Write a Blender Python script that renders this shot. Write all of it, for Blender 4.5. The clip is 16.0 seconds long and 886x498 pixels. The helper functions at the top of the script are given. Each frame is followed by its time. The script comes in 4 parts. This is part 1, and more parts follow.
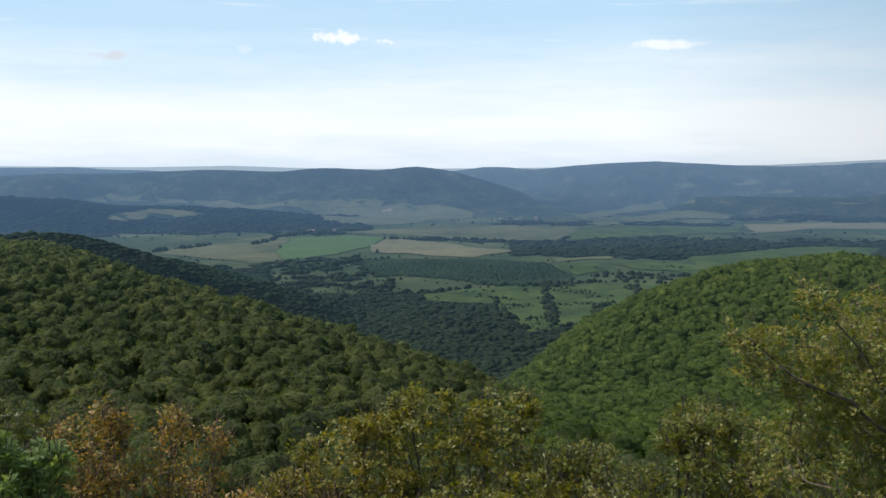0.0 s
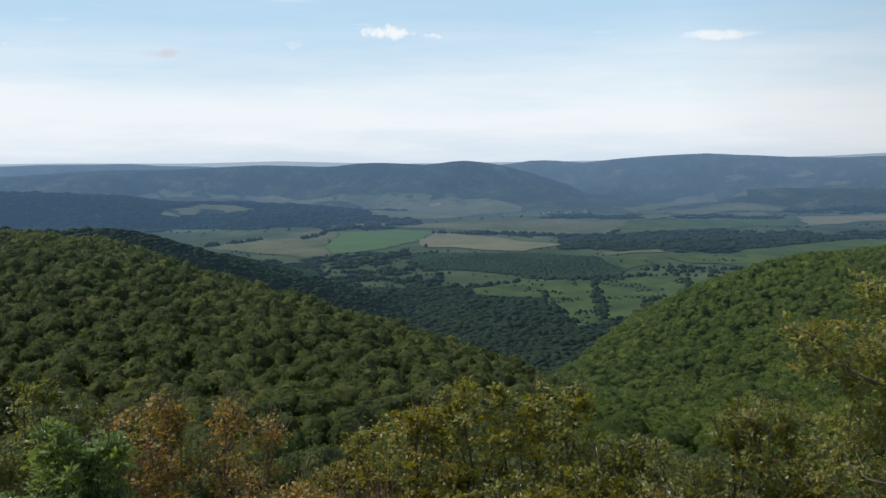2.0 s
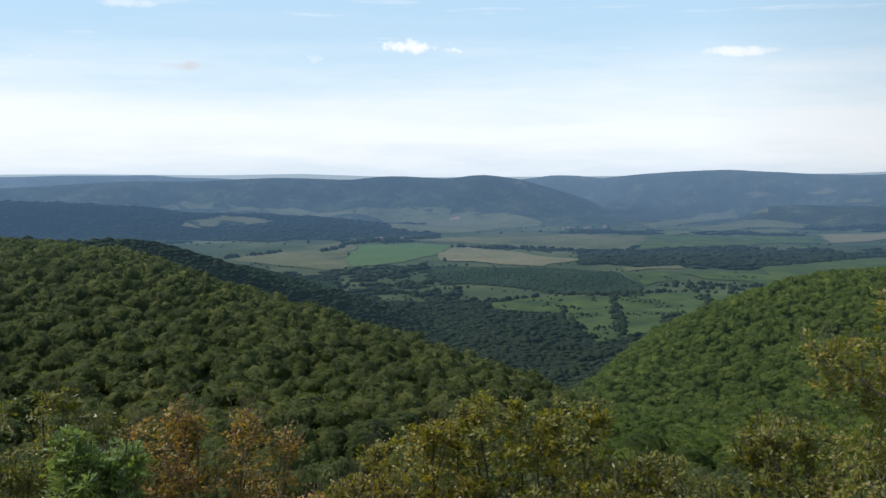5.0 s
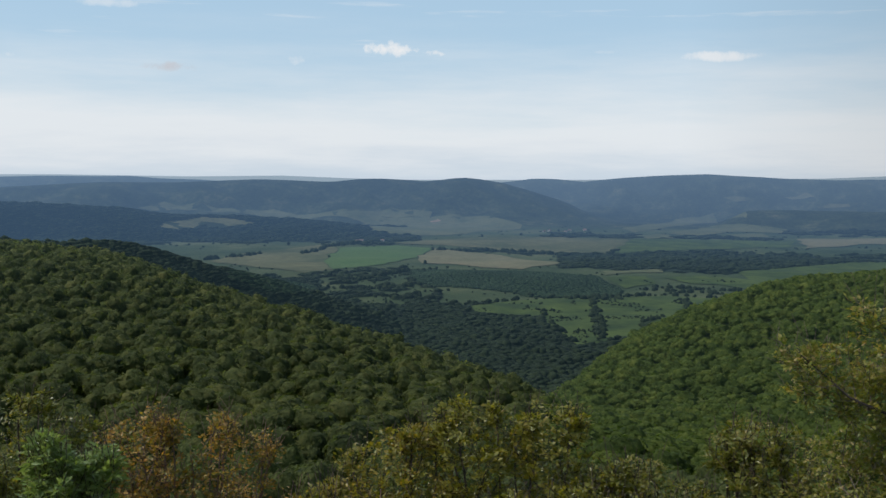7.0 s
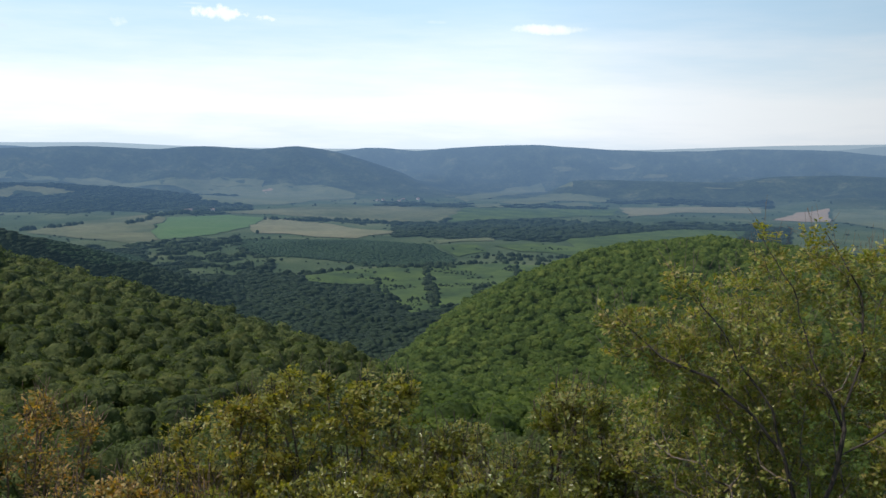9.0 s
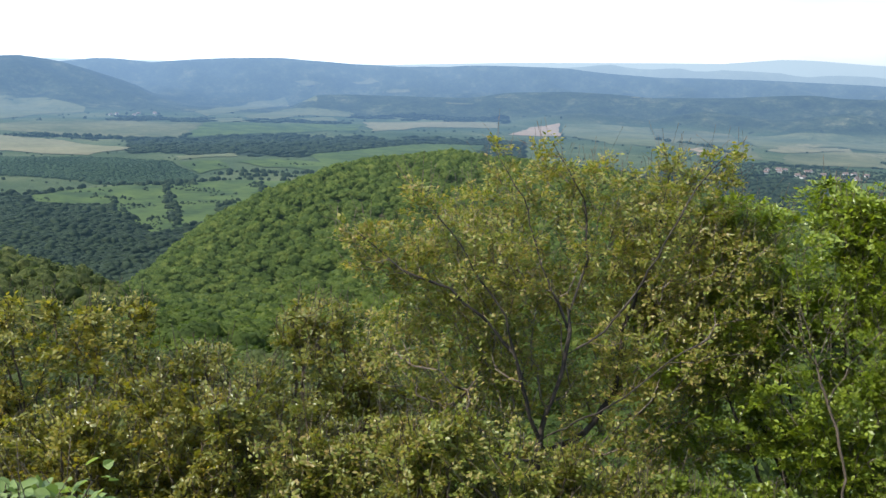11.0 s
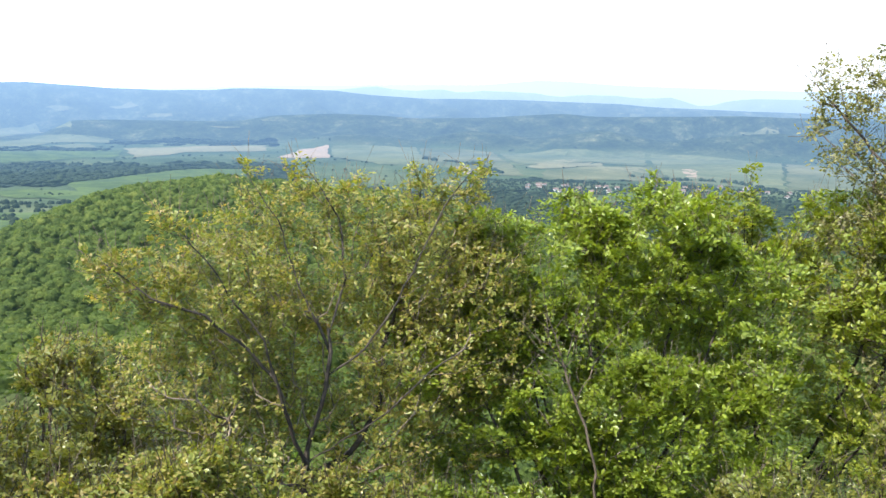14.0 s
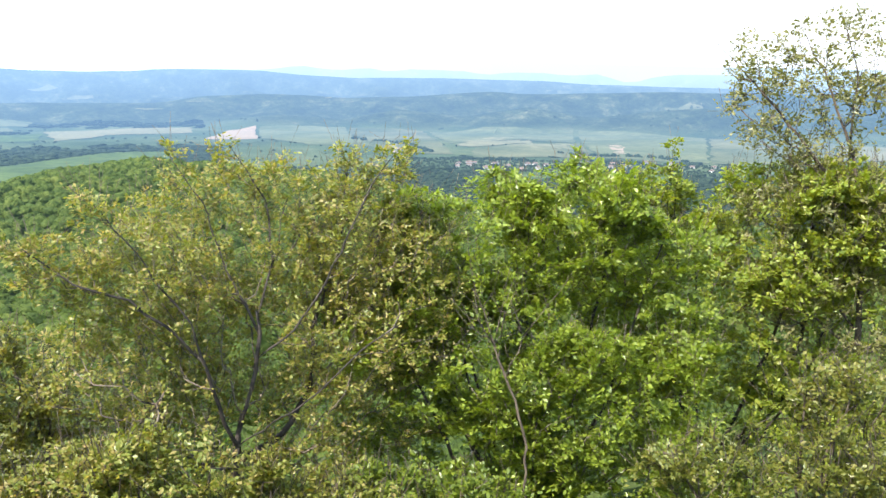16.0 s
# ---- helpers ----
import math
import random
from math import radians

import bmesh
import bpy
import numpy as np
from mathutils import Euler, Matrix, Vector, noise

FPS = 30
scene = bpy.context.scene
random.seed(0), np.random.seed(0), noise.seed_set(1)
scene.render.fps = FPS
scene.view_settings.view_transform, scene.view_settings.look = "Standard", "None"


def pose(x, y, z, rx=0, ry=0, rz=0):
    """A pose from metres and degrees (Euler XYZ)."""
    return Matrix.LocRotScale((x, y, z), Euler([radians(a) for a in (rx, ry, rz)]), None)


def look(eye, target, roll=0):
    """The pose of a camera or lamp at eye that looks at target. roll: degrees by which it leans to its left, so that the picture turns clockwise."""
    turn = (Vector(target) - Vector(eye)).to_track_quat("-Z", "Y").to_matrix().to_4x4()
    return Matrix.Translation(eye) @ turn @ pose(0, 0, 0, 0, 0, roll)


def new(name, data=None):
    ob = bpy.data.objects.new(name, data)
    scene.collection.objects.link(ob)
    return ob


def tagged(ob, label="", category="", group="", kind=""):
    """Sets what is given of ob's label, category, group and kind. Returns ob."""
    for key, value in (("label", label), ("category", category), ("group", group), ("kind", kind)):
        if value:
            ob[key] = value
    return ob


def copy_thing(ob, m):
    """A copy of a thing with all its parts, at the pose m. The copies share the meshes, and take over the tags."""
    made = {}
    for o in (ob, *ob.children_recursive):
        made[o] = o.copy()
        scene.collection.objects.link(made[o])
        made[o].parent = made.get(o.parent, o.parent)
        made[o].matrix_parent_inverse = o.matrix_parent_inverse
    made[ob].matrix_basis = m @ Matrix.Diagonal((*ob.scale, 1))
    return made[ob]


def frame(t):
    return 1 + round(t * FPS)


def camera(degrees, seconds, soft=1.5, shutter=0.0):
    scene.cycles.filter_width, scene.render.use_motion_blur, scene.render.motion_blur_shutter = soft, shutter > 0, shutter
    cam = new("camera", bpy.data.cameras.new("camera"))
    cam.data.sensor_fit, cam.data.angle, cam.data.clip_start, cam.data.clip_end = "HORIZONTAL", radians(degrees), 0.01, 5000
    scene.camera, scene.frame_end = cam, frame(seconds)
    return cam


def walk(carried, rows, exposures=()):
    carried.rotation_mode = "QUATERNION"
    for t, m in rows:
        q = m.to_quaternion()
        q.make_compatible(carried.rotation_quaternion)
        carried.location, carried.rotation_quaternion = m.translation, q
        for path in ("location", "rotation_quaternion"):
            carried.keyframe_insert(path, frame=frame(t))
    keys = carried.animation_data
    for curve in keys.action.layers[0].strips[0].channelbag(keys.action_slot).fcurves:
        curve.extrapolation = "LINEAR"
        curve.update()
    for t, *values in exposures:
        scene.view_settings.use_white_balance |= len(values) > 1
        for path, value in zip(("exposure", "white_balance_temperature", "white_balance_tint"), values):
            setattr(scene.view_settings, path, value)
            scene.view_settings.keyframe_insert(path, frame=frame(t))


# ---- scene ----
EYE = 1.7
cam = camera(48.0, 16.0)
# seconds, place of the eye, yaw, pitch, roll
ROWS = [
    (0.0, 0.000, -0.000, 0.000, -0.00, -5.09, -0.00),
    (0.5, -0.003, 0.000, 0.001, 0.53, -5.26, 0.01),
    (1.0, -0.010, 0.001, 0.004, 1.31, -5.37, 0.21),
    (1.5, -0.023, -0.001, 0.003, 2.08, -5.41, 0.34),
    (2.0, -0.036, -0.005, -0.000, 2.81, -5.42, 0.48),
    (2.5, -0.033, -0.006, 0.001, 3.44, -5.43, 0.49),
    (3.0, -0.037, -0.005, -0.003, 3.83, -5.36, 0.54),
    (3.5, -0.031, -0.005, -0.001, 3.99, -5.22, 0.36),
    (4.0, -0.032, -0.008, -0.006, 3.95, -5.00, 0.18),
    (6.5, -0.025, -0.017, 0.005, 3.60, -4.39, -0.39),
    (7.0, -0.008, -0.023, 0.013, 2.77, -4.46, -0.41),
    (7.5, 0.011, -0.044, 0.018, 1.44, -4.61, -0.54),
    (8.0, 0.063, -0.087, 0.034, -0.66, -4.92, -0.66),
    (8.5, 0.059, -0.083, 0.031, -3.31, -5.26, -0.76),
    (9.0, 0.042, -0.025, 0.014, -6.83, -6.12, -0.97),
    (9.5, 0.047, 0.036, -0.001, -10.47, -7.58, -1.32),
    (10.0, 0.075, 0.113, -0.012, -14.53, -9.75, -1.59),
    (10.2, 0.086, 0.123, -0.014, -16.10, -10.45, -1.84),
    (12.3, 0.238, 0.042, -0.005, -28.71, -9.43, -1.41),
    (12.5, 0.243, 0.036, -0.007, -29.58, -8.96, -1.41),
    (13.0, 0.274, 0.030, -0.012, -31.55, -8.38, -1.47),
    (13.5, 0.308, 0.021, -0.019, -33.16, -8.58, -1.48),
    (14.0, 0.332, 0.012, -0.021, -34.72, -9.00, -1.48),
    (14.5, 0.339, 0.004, -0.021, -36.03, -9.38, -1.49),
    (15.0, 0.345, -0.014, -0.023, -37.16, -9.73, -1.39),
    (15.5, 0.347, -0.022, -0.021, -38.04, -9.99, -1.21),
    (16.0, 0.351, -0.035, -0.023, -38.73, -10.12, -0.94),
]
EXPOSURES = [(0.0, 0.15), (0.5, 0.28), (1.0, 0.15), (2.0, 0.0), (2.5, 0.0), (3.0, 0.25), (3.5, 0.15), (4.0, 0.13), (6.5, 0.08), (7.0, -0.2), (7.5, -0.3), (8.0, 0.22), (8.5, 0.26), (9.0, 0.25), (9.5, 0.15), (10.0, 1.1), (12.5, 0.95), (13.0, 0.8), (13.5, 0.8), (14.0, 1.75), (14.5, 1.7), (15.0, 1.5), (15.5, 1.85), (16.0, 1.95)]
walk(cam, [(t, pose(x, y, EYE + z, 0, 0, yaw) @ pose(0, 0, 0, pitch) @ pose(0, 0, 0, 90, roll)) for t, x, y, z, yaw, pitch, roll in ROWS], EXPOSURES)

# ---- light ----
SUN_BEARING, SUN_HEIGHT = -100.0, 50.0
sun = new("sun", bpy.data.lights.new("sun", "SUN"))
sun.data.energy, sun.data.angle, sun.data.color = 4.6, radians(0.6), (1.0, 0.95, 0.86)
sb, sh = radians(SUN_BEARING), radians(SUN_HEIGHT)
sun.matrix_basis = look((0, 0, 60), (-math.sin(sb) * math.cos(sh), -math.cos(sb) * math.cos(sh), 60 - math.sin(sh)))

world = bpy.data.worlds.new("world")
scene.world = world
world.use_nodes = True
wt = world.node_tree
wt.nodes.clear()


class Graph:
    """Short hand for a node tree."""

    def __init__(self, tree):
        self.tree = tree

    def node(self, kind, props=None, **inputs):
        n = self.tree.nodes.new(kind)
        for key, value in (props or {}).items():
            setattr(n, key, value)
        for key, value in inputs.items():
            slot = n.inputs[int(key[1:])] if key[0] == "i" and key[1:].isdigit() else n.inputs[key.replace("_", " ")]
            self.put(slot, value)
        return n

    def put(self, slot, value):
        if isinstance(value, bpy.types.NodeSocket):
            self.tree.links.new(value, slot)
        elif isinstance(value, bpy.types.Node):
            self.tree.links.new(value.outputs[0], slot)
        else:
            slot.default_value = value

    def math(self, op, a, b=0.0, c=0.0):
        return self.node("ShaderNodeMath", {"operation": op}, i0=a, i1=b, i2=c).outputs[0]

    def mix(self, fac, a, b, blend="MIX"):
        n = self.node("ShaderNodeMix", {"data_type": "RGBA", "blend_type": blend})
        self.put(n.inputs[0], fac)
        self.put(n.inputs[6], a)
        self.put(n.inputs[7], b)
        return n.outputs[2]

    def ramp(self, fac, stops):
        n = self.node("ShaderNodeValToRGB", i0=fac)
        els = n.color_ramp.elements
        while len(els) < len(stops):
            els.new(0.5)
        for e, (p, c) in zip(els, stops):
            e.position, e.color = p, (c if len(c) == 4 else (*c, 1))
        return n.outputs[0]

    def noise(self, vector, scale, detail=3.0, rough=0.55):
        n = self.node("ShaderNodeTexNoise", Scale=scale, Detail=detail, Roughness=rough)
        if vector is not None:
            self.put(n.inputs["Vector"], vector)
        return n.outputs[0]


g = Graph(wt)
sky = g.node("ShaderNodeTexSky", {"sky_type": "NISHITA", "sun_disc": False, "sun_elevation": sh, "sun_rotation": sb, "altitude": 400.0, "air_density": 1.0, "dust_density": 0.8, "ozone_density": 2.0})
ray = g.node("ShaderNodeTexCoord").outputs["Generated"]
xyz = g.node("ShaderNodeSeparateXYZ", i0=ray)
up = xyz.outputs[2]
# thin bright cloud veil over the horizon, uneven along its upper edge
flat = g.node("ShaderNodeMapping", i0=ray, Scale=(1.6, 1.6, 13.0))
veil_noise = g.noise(flat.outputs[0], 2.2, 5.0, 0.6)
edge = g.math("ADD", up, g.math("MULTIPLY", g.math("SUBTRACT", veil_noise, 0.5), 0.11))
veil = g.node("ShaderNodeMapRange", {"interpolation_type": "SMOOTHERSTEP"}, i0=edge, i1=-0.01, i2=0.165, i3=0.97, i4=0.05).outputs[0]
streak = g.noise(g.node("ShaderNodeMapping", i0=ray, Scale=(2.5, 2.5, 40.0)).outputs[0], 2.6, 6.0, 0.62)
streak = g.node("ShaderNodeMapRange", i0=streak, i1=0.56, i2=0.78, i3=0.0, i4=0.5).outputs[0]
cover = g.math("MAXIMUM", veil, streak)


def puff(bearing, height, wide, high, strength, scale):
    """A small cloud at a bearing and height, as a fraction of cover."""
    b, e = radians(bearing), radians(height)
    mid = (math.sin(b) * math.cos(e), math.cos(b) * math.cos(e), math.sin(e))
    side = (math.cos(b), -math.sin(b), 0.0)
    across = g.node("ShaderNodeVectorMath", {"operation": "DOT_PRODUCT"}, i0=ray, i1=side).outputs["Value"]
    across = g.math("DIVIDE", across, math.radians(wide))
    rise = g.math("DIVIDE", g.math("SUBTRACT", up, mid[2]), math.radians(high))
    far = g.math("ADD", g.math("MULTIPLY", across, across), g.math("MULTIPLY", rise, rise))
    rough = g.noise(ray, scale, 5.0, 0.6)
    front = g.math("GREATER_THAN", g.node("ShaderNodeVectorMath", {"operation": "DOT_PRODUCT"}, i0=ray, i1=mid).outputs["Value"], 0.5)
    body = g.math("SUBTRACT", g.math("MULTIPLY", rough, 3.4), g.math("ADD", far, 0.55))
    body = g.node("ShaderNodeMapRange", {"interpolation_type": "SMOOTHSTEP"}, i0=body, i1=0.0, i2=1.5, i3=0.0, i4=strength).outputs[0]
    return g.math("MULTIPLY", body, front)


for spec in [(-5.8, 6.85, 1.6, 0.46, 1.0, 90.0), (-3.3, 6.65, 0.8, 0.2, 0.8, 120.0), (-11.2, 6.1, 0.9, 0.4, 0.45, 60.0), (12.8, 6.35, 3.0, 0.36, 0.85, 40.0),
             (6.2, 6.7, 2.0, 0.14, 0.3, 40.0), (-27.5, 5.9, 2.0, 0.3, 0.5, 50.0), (-21.0, 8.9, 2.2, 0.3, 0.5, 50.0), (30.5, 5.6, 2.2, 0.3, 0.5, 40.0)]:
    cover = g.math("MAXIMUM", cover, puff(*spec))
low = g.node("ShaderNodeMapRange", {"interpolation_type": "SMOOTHSTEP"}, i0=edge, i1=-0.015, i2=0.045, i3=0.85, i4=0.0).outputs[0]
shade = puff(-18.3, 5.6, 1.6, 0.3, 0.95, 60.0)
clear = g.mix(0.68, sky.outputs[0], (5.2, 7.7, 9.9, 1))
tone = g.mix(cover, clear, (9.2, 9.45, 9.7, 1))
tone = g.mix(low, tone, (6.1, 7.2, 8.3, 1))
tone = g.mix(shade, tone, (6.3, 6.6, 7.2, 1))
side_of_sun = g.node("ShaderNodeVectorMath", {"operation": "DOT_PRODUCT"}, i0=ray, i1=(math.sin(sb), math.cos(sb), 0.0)).outputs["Value"]
bright = g.node("ShaderNodeMapRange", i0=side_of_sun, i1=-0.78, i2=-0.35, i3=0.6, i4=1.02).outputs[0]
back = g.node("ShaderNodeBackground", Color=tone, Strength=g.math("MULTIPLY", bright, 0.1))
g.node("ShaderNodeOutputWorld", Surface=back)


# ---- materials ----


def haze_glow(gr):
    """Haze painted as surface glow: its share by distance (none within 250 m, most on the last ridges), its colour and
    strength.
    """
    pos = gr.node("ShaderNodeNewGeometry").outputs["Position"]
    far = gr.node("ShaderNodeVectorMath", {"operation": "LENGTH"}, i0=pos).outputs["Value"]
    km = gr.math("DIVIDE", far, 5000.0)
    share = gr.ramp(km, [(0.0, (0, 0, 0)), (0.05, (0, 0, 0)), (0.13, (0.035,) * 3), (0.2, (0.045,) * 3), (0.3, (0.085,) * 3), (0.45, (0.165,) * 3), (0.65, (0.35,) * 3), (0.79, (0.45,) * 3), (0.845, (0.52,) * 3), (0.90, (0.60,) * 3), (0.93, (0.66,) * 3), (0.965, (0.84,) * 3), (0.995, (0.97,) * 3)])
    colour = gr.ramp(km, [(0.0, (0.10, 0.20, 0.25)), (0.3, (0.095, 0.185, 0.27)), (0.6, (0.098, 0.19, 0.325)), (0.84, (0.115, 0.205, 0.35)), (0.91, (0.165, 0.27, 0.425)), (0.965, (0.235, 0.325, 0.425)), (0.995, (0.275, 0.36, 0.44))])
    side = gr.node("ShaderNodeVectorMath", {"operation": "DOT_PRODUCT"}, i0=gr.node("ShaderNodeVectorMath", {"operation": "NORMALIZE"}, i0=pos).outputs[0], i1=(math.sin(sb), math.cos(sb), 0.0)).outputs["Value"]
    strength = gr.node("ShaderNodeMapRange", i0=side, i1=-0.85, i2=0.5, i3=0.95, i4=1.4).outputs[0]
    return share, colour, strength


def material(name, build, far=False, rough=0.8, bump=None, through_light=None, gloss=0.3):
    """A material whose colour is made by build(graph, position); bump: (scale, strength, distance); far: haze put in as
    a glow that grows with distance.
    """
    m = bpy.data.materials.new(name)
    m.use_nodes = True
    m.node_tree.nodes.clear()
    gr = Graph(m.node_tree)
    pos = gr.node("ShaderNodeTexCoord").outputs["Object"]
    colour = build(gr, pos)
    bsdf = gr.node("ShaderNodeBsdfPrincipled", Base_Color=colour, Roughness=rough)
    bsdf.inputs["Specular IOR Level"].default_value = gloss
    if bump:
        h = gr.noise(pos, bump[0], 5.0, 0.65)
        gr.put(bsdf.inputs["Normal"], gr.node("ShaderNodeBump", Strength=bump[1], Distance=bump[2], Height=h).outputs[0])
    out = bsdf.outputs[0]
    if through_light:
        tr = gr.node("ShaderNodeBsdfTranslucent", Color=gr.mix(1.0, colour, through_light, "MULTIPLY"))
        out = gr.node("ShaderNodeMixShader", i0=0.5, i1=out, i2=tr.outputs[0]).outputs[0]
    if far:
        share, colour, strength = haze_glow(gr)
        # the surface itself emits the haze light, nothing hangs in between
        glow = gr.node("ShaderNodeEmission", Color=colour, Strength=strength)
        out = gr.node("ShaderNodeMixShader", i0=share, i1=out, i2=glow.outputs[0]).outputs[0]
    gr.node("ShaderNodeOutputMaterial", Surface=out)
    return m


def spread(*stops, drift_size=0.7, grain=0.0, single=0.55, swing=1.0):
    """Colours spread over the pieces of one mesh, with a coarse drift over the place."""
    def build(gr, pos):
        rnd = gr.node("ShaderNodeNewGeometry").outputs["Random Per Island"]
        own = gr.node("ShaderNodeObjectInfo").outputs["Random"]
        drift = gr.noise(pos, drift_size, 3.0)
        drift = gr.math("ADD", gr.math("MULTIPLY", gr.math("SUBTRACT", drift, 0.5), swing), 0.5)
        f = gr.math("ADD", gr.math("MULTIPLY", rnd, single), gr.math("ADD", gr.math("MULTIPLY", drift, 1.1 - single), gr.math("MULTIPLY", own, 0.12)))
        f = gr.math("SUBTRACT", f, 0.1)
        if grain:
            f = gr.math("ADD", f, gr.math("MULTIPLY", gr.math("SUBTRACT", gr.noise(pos, grain, 4.0, 0.7), 0.5), 1.3))
        n = len(stops) - 1
        return gr.ramp(f, [(i / n, c) for i, c in enumerate(stops)])
    return build


def patchy(a, b, scale, fine=None):
    def build(gr, pos):
        c = gr.mix(gr.ramp(gr.noise(pos, scale, 5.0, 0.6), [(0.35, (0, 0, 0)), (0.65, (1, 1, 1))]), (*a, 1), (*b, 1))
        if fine:
            c = gr.mix(0.5, c, gr.ramp(gr.noise(pos, fine, 4.0), [(0.3, (0.35,) * 3), (0.7, (1.0,) * 3)]), "MULTIPLY")
        return c
    return build


def far_ground(gr, pos):
    """Rough grass and scrub in the plain, woods on the slopes of the far ridges."""
    z = gr.node("ShaderNodeSeparateXYZ", i0=pos).outputs[2]
    wood = gr.ramp(gr.noise(pos, 0.012, 8.0, 0.75), [(0.32, (0.008, 0.014, 0.008)), (0.52, (0.026, 0.036, 0.017)), (0.60, (0.05, 0.058, 0.03)), (0.72, (0.11, 0.105, 0.06))])
    wood = gr.mix(0.7, wood, gr.ramp(gr.noise(pos, 0.07, 5.0, 0.7), [(0.38, (0.3,) * 3), (0.62, (1.0,) * 3)]), "MULTIPLY")
    grass = gr.ramp(gr.noise(pos, 0.004, 6.0, 0.65), [(0.35, (0.018, 0.030, 0.014)), (0.5, (0.034, 0.047, 0.020)), (0.66, (0.066, 0.073, 0.035))])
    high = gr.math("ADD", z, gr.math("MULTIPLY", gr.noise(pos, 0.003, 4.0), 60.0))
    f = gr.node("ShaderNodeMapRange", i0=high, i1=-165.0, i2=-135.0).outputs[0]
    far = gr.node("ShaderNodeVectorMath", {"operation": "LENGTH"}, i0=pos).outputs["Value"]
    floor = gr.ramp(gr.noise(pos, 0.15, 5.0, 0.65), [(0.35, (0.028, 0.042, 0.010)), (0.65, (0.055, 0.07, 0.018))])
    near_hill = gr.node("ShaderNodeMapRange", i0=far, i1=820.0, i2=980.0, i3=1.0, i4=0.0).outputs[0]
    f = gr.math("MAXIMUM", f, gr.node("ShaderNodeMapRange", i0=far, i1=3520.0, i2=3680.0).outputs[0])
    return gr.mix(near_hill, gr.mix(f, grass, wood), floor)


